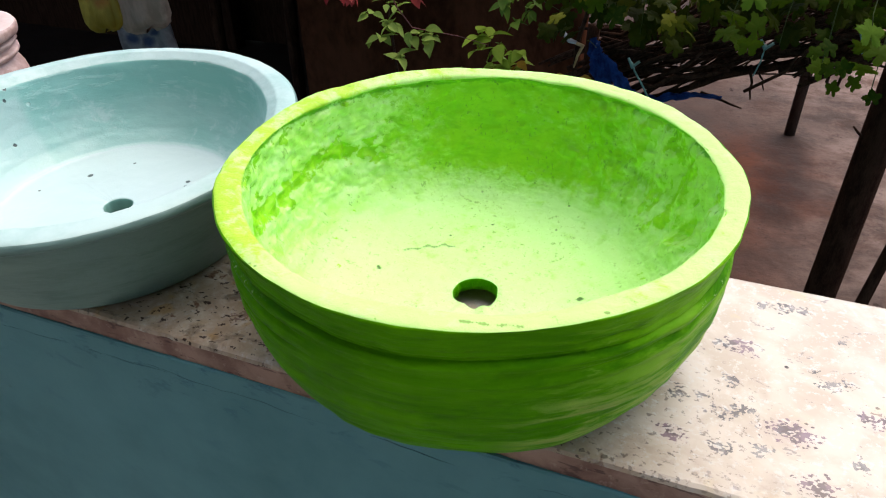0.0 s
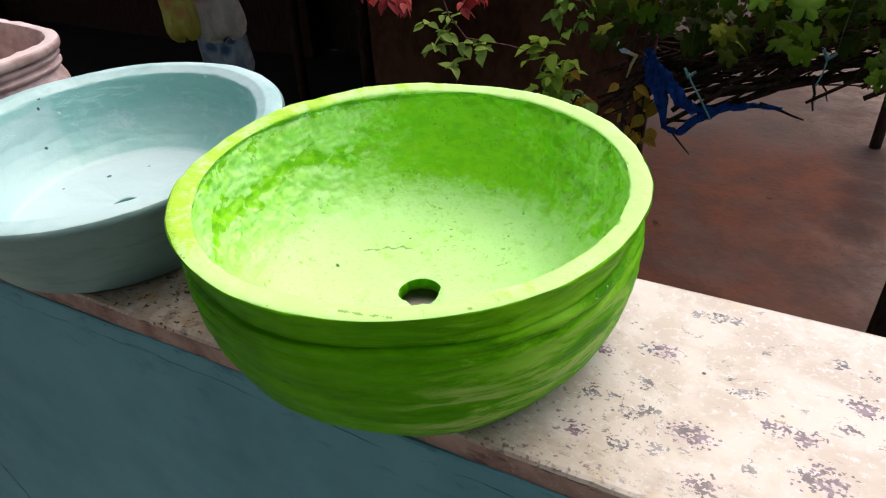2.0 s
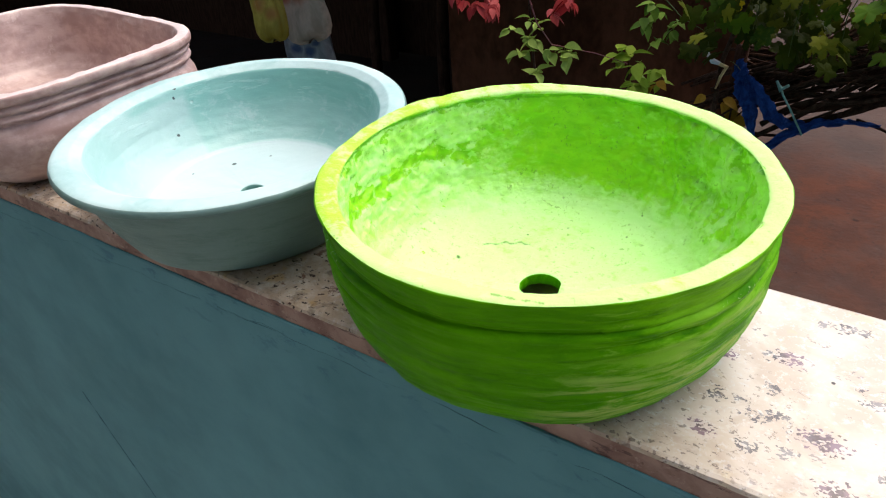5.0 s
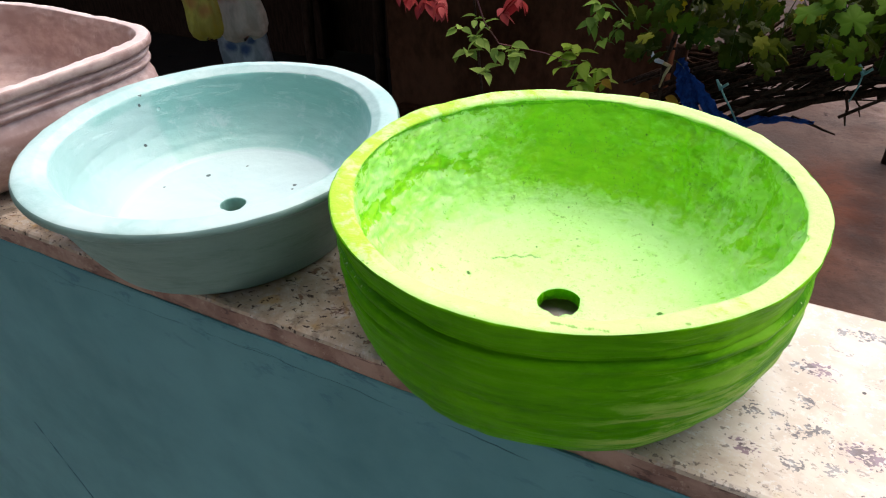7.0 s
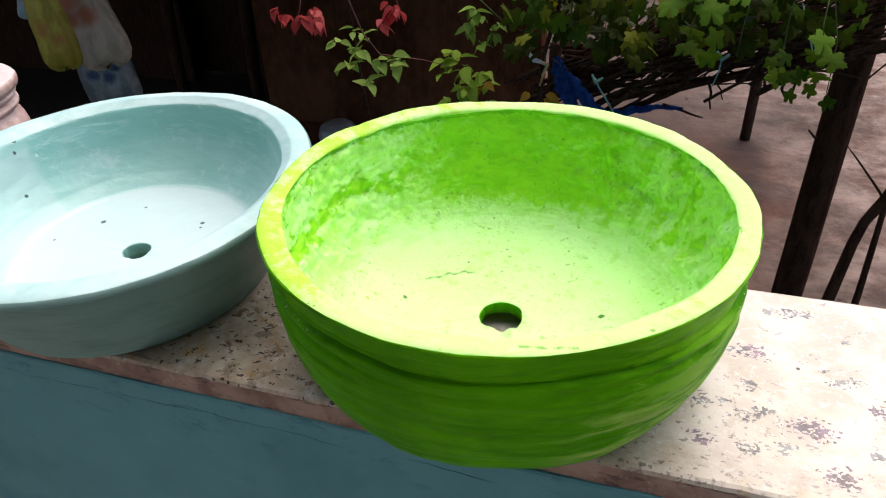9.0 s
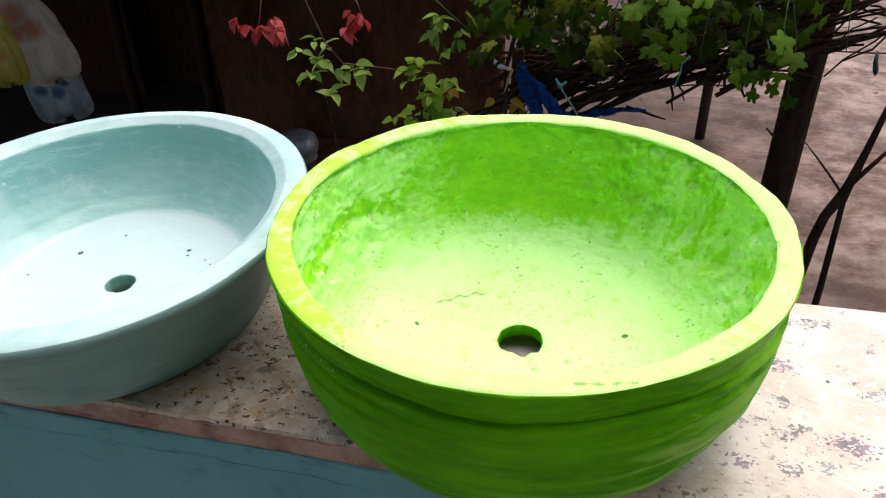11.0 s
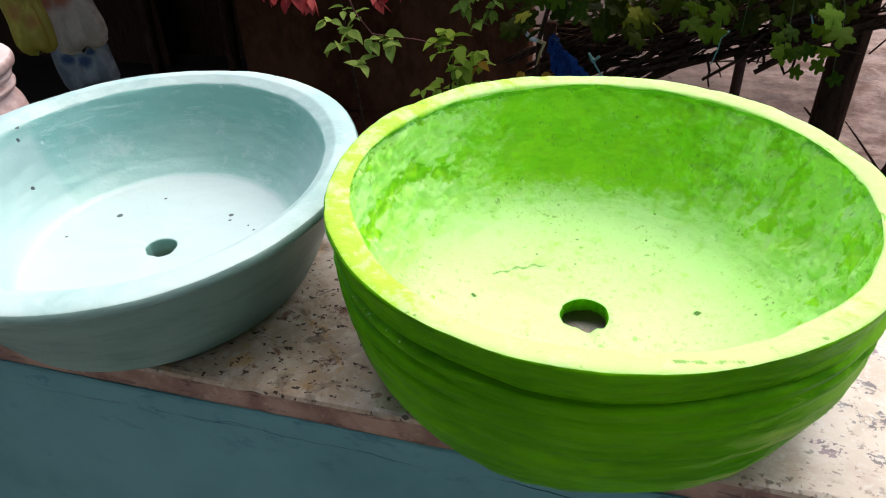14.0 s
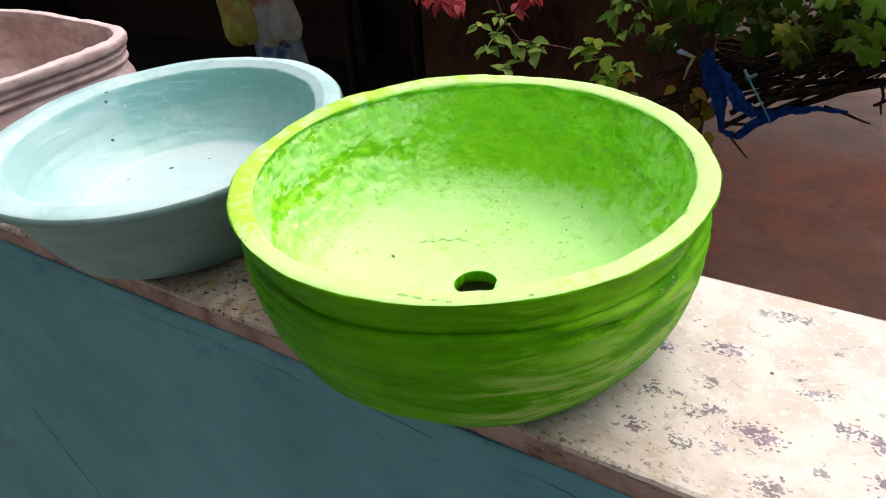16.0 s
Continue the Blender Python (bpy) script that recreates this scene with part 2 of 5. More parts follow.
def paint_outside_lime():
    k = Mat("lime_paint_outside_shaded", 0.40, 0.03)
    co = k.around(0.15, 4.5)
    streak, fine, broad = k.noise(16, 6, 0.68, 0.7, co), k.noise(95, 5, 0.65, 0.3, co), k.noise(8, 4, 0.6, 0.5)
    z = k.axis(2)
    # brushed green set darker than the inside coat; the front's shade is in it
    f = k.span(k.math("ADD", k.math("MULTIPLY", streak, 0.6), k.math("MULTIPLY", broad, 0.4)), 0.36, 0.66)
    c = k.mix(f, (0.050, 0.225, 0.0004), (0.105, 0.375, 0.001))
    # lighter right flank: light from the open side, put into the colour
    lit_flank = k.math("MULTIPLY", k.spots([(0.15, -0.06, 0.10, 0.13)], 0.9), k.span(streak, 0.36, 0.62))
    c = k.mix(k.math("MULTIPLY", lit_flank, 0.75), c, (0.23, 0.58, 0.008))
    bare = k.math("MULTIPLY", k.span(streak, 0.46, 0.60), k.math("MULTIPLY", k.span(broad, 0.40, 0.56), k.spots([(0.145, -0.05, 0.04, 0.10), (0.10, -0.115, 0.04, 0.06)], 0.8)))
    c = k.mix(k.math("MULTIPLY", bare, 0.75), c, (0.42, 0.50, 0.15))
    smear = k.math("MULTIPLY", k.span(k.noise(30, 5, 0.7, 0.4, co), 0.60, 0.68), k.span(k.axis(0), 0.03, 0.13))
    c = k.mix(k.math("MULTIPLY", smear, 0.35), c, (0.36, 0.62, 0.08))
    worn = k.math("MULTIPLY", k.span(fine, 0.62, 0.70), k.span(broad, 0.45, 0.6))
    c = k.mix(k.math("MULTIPLY", worn, 0.25), c, (0.24, 0.54, 0.02))
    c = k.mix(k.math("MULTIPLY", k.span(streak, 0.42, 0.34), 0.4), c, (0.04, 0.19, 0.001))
    # pale dots along the upper ridge and groove: part chipped paint, part painted highlight
    near = k.span(k.math("ABSOLUTE", k.math("SUBTRACT", k.math("ADD", z, k.math("MULTIPLY", k.math("SUBTRACT", k.noise(9, 2), 0.5), 0.004)), 0.1068)), 0.0006, 0.0018, 1, 0)
    chip = k.math("MULTIPLY", near, k.math("MULTIPLY", k.span(k.noise(430, 3, 0.7), 0.60, 0.65), k.spots([(0.155, -0.04, 0.106, 0.05), (-0.10, -0.13, 0.106, 0.04), (-0.15, -0.07, 0.106, 0.03)], 0.7)))
    c = k.mix(k.math("MULTIPLY", chip, 0.8), c, (0.52, 0.66, 0.36))
    dim = k.span(k.cells(60), 0.02, 0.05, 1, 0)
    c = k.mix(k.math("MULTIPLY", dim, k.span(k.noise(20, 2), 0.55, 0.6)), c, (0.30, 0.52, 0.16))
    h = k.math("ADD", k.math("ADD", k.math("MULTIPLY", streak, 0.6), k.math("MULTIPLY", fine, 0.3)), k.math("MULTIPLY", broad, 0.5))
    return k.done(c, k.bump(h, 0.45, 0.003))


def paint_teal(name, a, b, streaked, pits=(), floor=None):
    k = Mat(name, 0.42, 0.3)
    co = k.scaled(1, 1, streaked)
    broad, fine, patch = k.noise(13, 6, 0.66, 0.3, co), k.noise(80, 5, 0.7, 0.4, co), k.noise(6, 5, 0.6, 0.2)
    f = k.math("ADD", k.math("ADD", k.math("MULTIPLY", broad, 0.40), k.math("MULTIPLY", fine, 0.15)), k.math("MULTIPLY", patch, 0.45))
    h = k.math("ADD", k.math("MULTIPLY", broad, 0.5), k.math("MULTIPLY", fine, 0.5))
    if not floor:
        c = k.mix(k.span(f, 0.42, 0.58), a, b)
        smear = k.span(k.noise(34, 5, 0.7, 0.5, co), 0.60, 0.70)
        c = k.mix(k.math("MULTIPLY", smear, 0.3), c, [min(1.0, v * 1.25) for v in b])
    else:
        # the wall's darker tone (the mesh's "skin"), mottled with chalky rubs
        dark_tone = k.math("ADD", k.stored("skin"), k.math("MULTIPLY", k.math("SUBTRACT", f, 0.5), 0.9))
        c = k.mix(k.span(dark_tone, 0.08, 0.92), b, a)
        rubs = k.math("MULTIPLY", k.span(k.noise(36, 6, 0.72, 0.4, k.scaled(1, 1, 1.3)), 0.52, 0.66), k.span(k.axis(2), 0.095, 0.045, 0.15, 1.0))
        c = k.mix(k.math("MULTIPLY", rubs, 0.7), c, (0.42, 0.57, 0.55))
        hair = k.noise(24, 4, 0.65, 0.3, k.around(0.16, 6))
        strokes = k.math("MULTIPLY", k.math("MULTIPLY", k.span(hair, 0.54, 0.64), k.span(k.axis(2), 0.05, 0.075)), k.span(k.noise(12, 3, 0.5), 0.48, 0.58))
        c = k.mix(k.math("MULTIPLY", strokes, 0.35), c, (0.45, 0.62, 0.59))
        edge = k.math("ADD", k.stored("skin"), k.math("MULTIPLY", k.math("SUBTRACT", k.noise(40, 6, 0.7, 0.3), 0.5), 1.1))
        c = k.mix(k.span(edge, -0.46, -0.26, 1, 0), c, floor)
        dents = k.math("MULTIPLY", k.span(k.cells(34), 0.04, 0.09, 1, 0), k.span(k.noise(14, 2), 0.56, 0.6))
        c = k.mix(k.math("MULTIPLY", dents, 0.5), c, (0.50, 0.64, 0.62))
        rings = k.noise(20, 4, 0.6, 0.5, k.around(0.16, 4.5))
        k.b.inputs["Roughness"].default_value, k.b.inputs["Specular IOR Level"].default_value = 0.3, 0.45
        h = k.math("SUBTRACT", k.math("ADD", k.math("ADD", h, k.math("MULTIPLY", rings, 0.5)), k.math("MULTIPLY", strokes, 0.3)), k.math("MULTIPLY", dents, 0.7))
    if pits:
        dark = k.spots(pits, 0.4, k.warped(k.scaled(1, 1, 1), 200, 0.003))
        c = k.mix(dark, c, (0.05, 0.075, 0.075))
        h = k.math("SUBTRACT", h, dark)
    return k.done(c, k.bump(h, 0.45, 0.002))


def pink_clay(name, a, b, stains=0.5):
    k = Mat(name, 0.4, 0.4)
    broad, fine = k.noise(13, 5, 0.62, 0.3, k.scaled(1, 1, 2.5)), k.noise(80, 4, 0.6)
    c = k.mix(k.span(k.math("ADD", k.math("MULTIPLY", broad, 0.7), k.math("MULTIPLY", fine, 0.3)), 0.4, 0.6), a, b)
    stain = k.span(k.noise(12, 5, 0.65, 0.4, k.scaled(1, 1, 3)), 0.58, 0.7)
    c = k.mix(k.math("MULTIPLY", stain, stains), c, (0.20, 0.12, 0.10))
    pale = k.span(k.noise(30, 5, 0.7, 0.3), 0.60, 0.68)
    c = k.mix(k.math("MULTIPLY", pale, 0.35), c, (0.66, 0.54, 0.48))
    return k.done(c, k.bump(k.math("ADD", broad, k.math("MULTIPLY", fine, 0.6)), 0.4, 0.002))


def granite():
    k = Mat("cream_speckled_granite", 0.2, 0.32)
    broad, grain, fine = k.noise(22, 4, 0.6, 0.5), k.noise(140, 5, 0.75), k.noise(420, 3, 0.7)
    c = k.mix(k.span(broad, 0.38, 0.62), (0.46, 0.38, 0.31), (0.56, 0.495, 0.43))
    c = k.mix(k.span(grain, 0.52, 0.64), c, (0.56, 0.53, 0.50))
    c = k.mix(k.math("MULTIPLY", k.span(fine, 0.56, 0.68), 0.3), c, (0.50, 0.41, 0.34))
    # angular grains of mica and garnet, gathered in clusters
    seat = k.warped(k.scaled(1, 1.25, 1), 260, 0.004)
    grains = k.math("MULTIPLY", k.cells(420, seat, output="Color"), 1.0)
    garnets = [(0.190, 0.133, 0.015), (0.225, 0.061, 0.020), (0.273, 0.091, 0.015), (0.291, 0.088, 0.015), (0.236, 0.023, 0.016), (0.303, 0.057, 0.023), (0.322, 0.132, 0.016), (0.148, 0.119, 0.012),
               (0.152, 0.036, 0.012), (0.315, 0.106, 0.008), (0.37, 0.09, 0.022), (0.40, 0.16, 0.02), (0.36, 0.03, 0.02), (0.43, 0.06, 0.02), (-0.17, 0.035, 0.012), (-0.185, 0.09, 0.012)]
    micas = [(0.152, 0.070, 0.011), (0.171, 0.074, 0.009), (0.180, 0.063, 0.010), (0.192, 0.067, 0.010), (0.206, 0.187, 0.010), (0.219, 0.190, 0.011), (0.231, 0.193, 0.010), (0.246, 0.112, 0.009),
             (0.257, 0.117, 0.009), (0.307, 0.170, 0.011), (0.261, 0.050, 0.008), (0.184, 0.096, 0.009), (0.176, 0.132, 0.006), (0.183, 0.033, 0.010), (0.238, 0.124, 0.005), (0.259, 0.162, 0.007), (0.161, 0.156, 0.005),
             (0.33, 0.165, 0.009), (0.205, 0.040, 0.009), (0.345, 0.10, 0.011), (-0.19, 0.06, 0.012), (-0.16, 0.11, 0.012), (-0.205, 0.105, 0.010)]
    loose = k.warped(k.scaled(1, 1.3, 1), 70, 0.030)

    def cluster(places, least):
        near = k.spots([(x, y * 1.3, 0.0, r * 1.25) for x, y, r in places], 0.85, loose)
        return near, k.span(k.math("ADD", k.math("MULTIPLY", near, 0.50), k.math("MULTIPLY", grains, 0.9)), least, least + 0.04)

    near, garnet = cluster(garnets, 0.86)
    _, mica = cluster(micas, 0.86)
    c = k.mix(k.math("MULTIPLY", near, 0.16), c, (0.46, 0.33, 0.42))
    c = k.mix(k.math("MULTIPLY", garnet, 0.85), c, k.mix(k.span(k.noise(90, 3), 0.42, 0.58), (0.06, 0.04, 0.055), (0.17, 0.105, 0.15)))
    c = k.mix(k.math("MULTIPLY", mica, 0.85), c, k.mix(k.span(k.noise(70, 3), 0.42, 0.58), (0.05, 0.05, 0.065), (0.20, 0.185, 0.195)))
    drawn = k.scaled(1, 2.0, 1, 14)
    vein = k.math("MULTIPLY", k.span(k.noise(40, 4, 0.65, 1.0, drawn), 0.625, 0.66), k.span(grains, 0.48, 0.53))
    c = k.mix(k.math("MULTIPLY", vein, 0.6), c, (0.15, 0.13, 0.15))
    dot = k.spots([(0.221, 0.122, 0.0, 0.0017)], 0.3)
    c = k.mix(dot, c, (0.05, 0.04, 0.04))
    yellow = k.span(k.noise(31, 3, 0.5, 0.4), 0.64, 0.72)
    c = k.mix(k.math("MULTIPLY", yellow, 0.25), c, (0.56, 0.45, 0.24))
    # dust and clay along the front edge, and with coloured-in shade between the pots
    where = k.math("MAXIMUM", k.spots([(-0.20, 0.06, 0.0, 0.20), (-0.62, 0.1, 0.0, 0.45)], 0.4), k.math("MULTIPLY", k.span(k.axis(1), 0.010, 0.045, 1, 0), k.span(k.axis(0), 0.05, 0.2, 1, 0.25)))
    grime_shade = k.math("MULTIPLY", where, k.span(k.noise(34, 6, 0.7, 0.6), 0.28, 0.62))
    c = k.mix(k.math("MULTIPLY", grime_shade, 0.62), c, (0.24, 0.165, 0.10))
    rust = k.math("MULTIPLY", where, k.span(k.noise(48, 4, 0.6, 0.3), 0.63, 0.69))
    c = k.mix(k.math("MULTIPLY", rust, 0.8), c, (0.13, 0.055, 0.03))
    ochre = k.math("MULTIPLY", where, k.span(k.noise(26, 3, 0.6, 0.3), 0.56, 0.66))
    c = k.mix(k.math("MULTIPLY", ochre, 0.55), c, (0.42, 0.25, 0.08))
    black = k.math("MULTIPLY", where, k.span(k.noise(150, 4, 0.6, 0.2, k.scaled(1, 1.25, 1, 20)), 0.60, 0.63))
    c = k.mix(k.math("MULTIPLY", black, 0.9), c, (0.035, 0.024, 0.022))
    flecked = k.math("MULTIPLY", k.spots([(0.12, 0.02, 0.0, 0.12), (0.165, 0.06, 0.0, 0.07)], 0.6), k.span(k.noise(170, 4, 0.62, 0.2, k.scaled(1, 1.3, 1, 20)), 0.605, 0.635))
    c = k.mix(k.math("MULTIPLY", flecked, 0.65), c, (0.11, 0.085, 0.08))
    dark_stain = k.math("MULTIPLY", where, k.span(k.noise(30, 5, 0.7, 0.4, k.scaled(1, 1.3, 1, 15)), 0.52, 0.66))
    c = k.mix(k.math("MULTIPLY", dark_stain, 0.6), c, (0.07, 0.05, 0.04))
    return k.done(c, k.bump(fine, 0.12, 0.0006), rough=k.span(broad, 0.3, 0.7, 0.14, 0.24))


def granite_edge():
    """The sawn front edge, stained brown by clay water."""
    k = Mat("sawn_granite_edge_stained_brown", 0.65, 0.3)
    broad, fine, drawn = k.noise(20, 5, 0.6, 0.3), k.noise(160, 4, 0.7), k.noise(60, 4, 0.65, 0.3, k.scaled(0.6, 1, 2.2))
    c = k.mix(k.span(broad, 0.38, 0.62), (0.19, 0.105, 0.085), (0.34, 0.225, 0.185))
    c = k.mix(k.math("MULTIPLY", k.span(fine, 0.55, 0.68), 0.5), c, (0.42, 0.32, 0.27))
    c = k.mix(k.math("MULTIPLY", k.span(drawn, 0.58, 0.63), 0.7), c, (0.075, 0.04, 0.035))
    return k.done(c, k.bump(k.math("ADD", broad, fine), 0.4, 0.0015))


def wall_paint():
    k = Mat("blue_green_limewash", 0.75, 0.25)
    broad, mid, fine = k.noise(2.2, 5, 0.6, 0.2), k.noise(11, 5, 0.6, 0.1), k.noise(140, 4, 0.6)
    c = k.mix(k.span(k.math("ADD", k.math("MULTIPLY", broad, 0.65), k.math("MULTIPLY", mid, 0.35)), 0.34, 0.66), (0.064, 0.196, 0.235), (0.112, 0.292, 0.340))
    blue = k.span(k.noise(14, 5, 0.65, 0.2, k.scaled(1, 1, 2.0)), 0.60, 0.70)
    c = k.mix(k.math("MULTIPLY", blue, 0.22), c, (0.055, 0.165, 0.25))
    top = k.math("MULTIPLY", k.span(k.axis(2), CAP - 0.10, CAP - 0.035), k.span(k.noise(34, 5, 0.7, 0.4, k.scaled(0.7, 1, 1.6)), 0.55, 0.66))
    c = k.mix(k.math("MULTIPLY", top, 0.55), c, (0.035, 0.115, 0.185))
    specks = k.math("MULTIPLY", k.span(k.cells(16, k.warped(k.scaled(1, 1, 1), 120, 0.01)), 0.02, 0.04, 1, 0), k.span(k.noise(5, 2), 0.45, 0.55))
    c = k.mix(specks, c, (0.05, 0.07, 0.08))
    return k.done(c, k.bump(k.math("ADD", mid, k.math("MULTIPLY", fine, 0.5)), 0.3, 0.002))


def mud_ground():
    k = Mat("damp_reddish_mud", 0.85, 0.08)
    broad, mid, fine = k.noise(0.5, 5, 0.6, 0.3), k.noise(2.6, 6, 0.68, 0.2), k.noise(22, 5, 0.65)
    c = k.mix(k.span(k.math("ADD", k.math("MULTIPLY", broad, 0.55), k.math("MULTIPLY", mid, 0.45)), 0.38, 0.62), (0.042, 0.026, 0.020), (0.072, 0.045, 0.036))
    pale = k.math("MULTIPLY", k.spots([(3.7, 10.0, GROUND, 5.2), (4.2, 5.5, GROUND, 4.4)], 0.75), k.span(k.math("ADD", k.math("MULTIPLY", mid, 0.6), k.math("MULTIPLY", broad, 0.4)), 0.28, 0.60))
    c = k.mix(pale, c, k.mix(k.span(k.noise(1.6, 6, 0.72, 0.2, k.scaled(1, 1.3, 1)), 0.38, 0.62), (0.118, 0.068, 0.050), (0.34, 0.245, 0.205)))
    red = k.math("MULTIPLY", k.spots([(-0.4, 5.1, GROUND, 1.9), (0.4, 5.6, GROUND, 1.3), (-0.7, 3.8, GROUND, 2.2)], 0.75), k.span(k.noise(1.4, 5, 0.65, 0.3), 0.25, 0.55))
    c = k.mix(k.math("MULTIPLY", red, 0.9), c, k.mix(k.span(mid, 0.38, 0.62), (0.055, 0.019, 0.011), (0.090, 0.031, 0.017)))
    # dark streak from the foot of the post towards the wall
    streaky = k.spots([(0.92, 6.45, GROUND, 0.28), (0.90, 6.1, GROUND, 0.3), (0.86, 5.75, GROUND, 0.3), (0.84, 5.4, GROUND, 0.28), (0.80, 5.05, GROUND, 0.25)], 0.7, k.warped(k.scaled(1, 1, 1), 4, 0.2))
    c = k.mix(k.math("MULTIPLY", streaky, 0.55), c, (0.018, 0.011, 0.009))
    # damp patches of earth, scattered at random
    dark_tone = k.span(k.noise(3.4, 6, 0.7, 0.3), 0.52, 0.64)
    c = k.mix(k.math("MULTIPLY", dark_tone, 0.3), c, (0.04, 0.024, 0.018))
    c = k.mix(k.span(k.cells(2.2, k.warped(k.scaled(1, 1, 1), 3, 0.3)), 0.05, 0.075, 0.8, 0), c, (0.02, 0.011, 0.009))
    c = k.mix(k.math("MULTIPLY", k.span(fine, 0.58, 0.72), 0.6), c, (0.03, 0.02, 0.017))
    return k.done(c, k.bump(k.math("ADD", mid, k.math("MULTIPLY", fine, 0.4)), 0.5, 0.03), rough=k.span(mid, 0.35, 0.65, 0.7, 0.95))


def leaf_mat(name, a, b, vein, through=0.35, joined=False, gloss=0.06):
    """A leaf that lets some of the light through."""
    k = Mat(name, 0.55, gloss)
    c = k.mix(k.island() if joined else k.any_random(), a, b)
    c = k.mix(k.math("MULTIPLY", k.span(k.noise(60, 4, 0.6), 0.45, 0.7), 0.6), c, vein)
    k.done(c, k.bump(k.noise(150, 3), 0.3, 0.001))
    thin, both = k.t.nodes.new("ShaderNodeBsdfTranslucent"), k.t.nodes.new("ShaderNodeMixShader")
    k.t.links.new(c, thin.inputs["Color"])
    both.inputs[0].default_value = through
    k.t.links.new(k.b.outputs[0], both.inputs[1])
    k.t.links.new(thin.outputs[0], both.inputs[2])
    k.t.links.new(both.outputs[0], k.t.nodes["Material Output"].inputs["Surface"])
    return k.m


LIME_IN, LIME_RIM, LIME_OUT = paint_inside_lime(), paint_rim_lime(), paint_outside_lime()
TEAL_PITS = [(-0.067, 0.035, 0.018, 0.0034), (0.034, 0.058, 0.018, 0.0029), (-0.135, 0.019, 0.048, 0.0024), (-0.048, 0.1435, 0.075, 0.0024), (-0.082, -0.08, 0.018, 0.0036), (-0.164, 0.0385, 0.096, 0.0024), (-0.1495, 0.039, 0.096, 0.0027), (-0.1455, 0.033, 0.087, 0.0026), (0.058, 0.045, 0.018, 0.0015), (0.066, 0.04, 0.018, 0.0015), (-0.042, 0.07, 0.018, 0.0019), (0.037, 0.05, 0.018, 0.0017), (-0.092, -0.005, 0.018, 0.0017), (-0.139, 0.0655, 0.095, 0.0019), (-0.044, 0.123, 0.033, 0.0014)]
TEAL_IN = paint_teal("pale_teal_paint_inside", (0.205, 0.435, 0.39), (0.385, 0.55, 0.525), 1.8, TEAL_PITS, (0.44, 0.56, 0.56))
TEAL_RIM = paint_teal("pale_teal_paint_rim", (0.31, 0.47, 0.445), (0.43, 0.565, 0.545), 1.0)
# same paint far darker than the rim: the outer wall's shade is in its colour
TEAL_OUT = paint_teal("teal_paint_outside_shaded", (0.085, 0.165, 0.15), (0.145, 0.24, 0.22), 5.0)
TEAL_HOLE = paint_teal("deep_teal_paint_hole", (0.16, 0.33, 0.29), (0.24, 0.42, 0.37), 1.0)
# one clay: paler rim and darker outside carry top light and side shade
PINK_RIM = pink_clay("pink_clay_rim_lit", (0.56, 0.41, 0.365), (0.66, 0.50, 0.455), 0.15)
PINK_IN, PINK_OUT = pink_clay("pink_clay_inside", (0.37, 0.25, 0.22), (0.50, 0.365, 0.325), 0.25), pink_clay("pink_clay_outside_shaded", (0.34, 0.215, 0.19), (0.52, 0.375, 0.335))
GRANITE, WALL_BLUE, MUD = granite(), wall_paint(), mud_ground()
GRANITE_EDGE = granite_edge()
CEMENT = plain("pale_cement_render", (0.42, 0.40, 0.37), (0.55, 0.53, 0.49), 6, 0.85)
CONCRETE = plain("concrete_slab", (0.28, 0.26, 0.24), (0.38, 0.36, 0.33), 3, 0.85)
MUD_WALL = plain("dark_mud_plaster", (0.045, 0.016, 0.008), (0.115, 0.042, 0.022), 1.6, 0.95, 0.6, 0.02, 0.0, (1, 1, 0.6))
# boards near black: the shed's inner gloom is put into their colour
SHED_DARK = plain("shaded_boards", (0.028, 0.013, 0.008), (0.055, 0.026, 0.017), 5, 0.95, 0.5, 0.01, 0.0, (6, 6, 1))
THATCH = plain("weathered_thatch", (0.06, 0.045, 0.03), (0.12, 0.09, 0.06), 12, 0.95, 0.8, 0.02, 0.1, (8, 1, 1))
BARK = plain("dark_wet_bark", (0.024, 0.010, 0.006), (0.062, 0.029, 0.018), 30, 0.9, 0.8, 0.006, 0.04, (1, 1, 0.25))
POST_WOOD = plain("weathered_post_wood", (0.028, 0.016, 0.011), (0.06, 0.036, 0.026), 25, 0.8, 0.7, 0.006, 0.2, (1, 1, 0.2))
TWIG = plain("dry_twig_bark", (0.022, 0.010, 0.006), (0.072, 0.037, 0.024), 40, 0.9, 0.6, 0.003, 0.04)
TWINE = plain("faded_green_twine", (0.10, 0.22, 0.20), (0.2, 0.36, 0.33), 120, 0.7)
BLUE_CLOTH = plain("faded_blue_tarp", (0.003, 0.018, 0.10), (0.012, 0.055, 0.24), 25, 0.8, 0.5, 0.004)
RAG_WHITE = plain("pale_rag", (0.38, 0.36, 0.4), (0.55, 0.53, 0.55), 60, 0.8)
RAG_OCHRE = plain("ochre_rag", (0.35, 0.22, 0.09), (0.5, 0.36, 0.18), 60, 0.8)
STEM_GREEN = plain("green_stem", (0.03, 0.045, 0.008), (0.06, 0.085, 0.015), 60, 0.6)
STEM_RED = plain("reddish_stem", (0.10, 0.03, 0.03), (0.2, 0.06, 0.06), 60, 0.6)
WIRE = plain("dark_wire", (0.02, 0.02, 0.02), (0.04, 0.04, 0.04), 60, 0.5)
METAL_GREY = plain("dull_aluminium", (0.10, 0.085, 0.08), (0.26, 0.23, 0.22), 14, 0.28, 0.2, 0.002, 0.8)
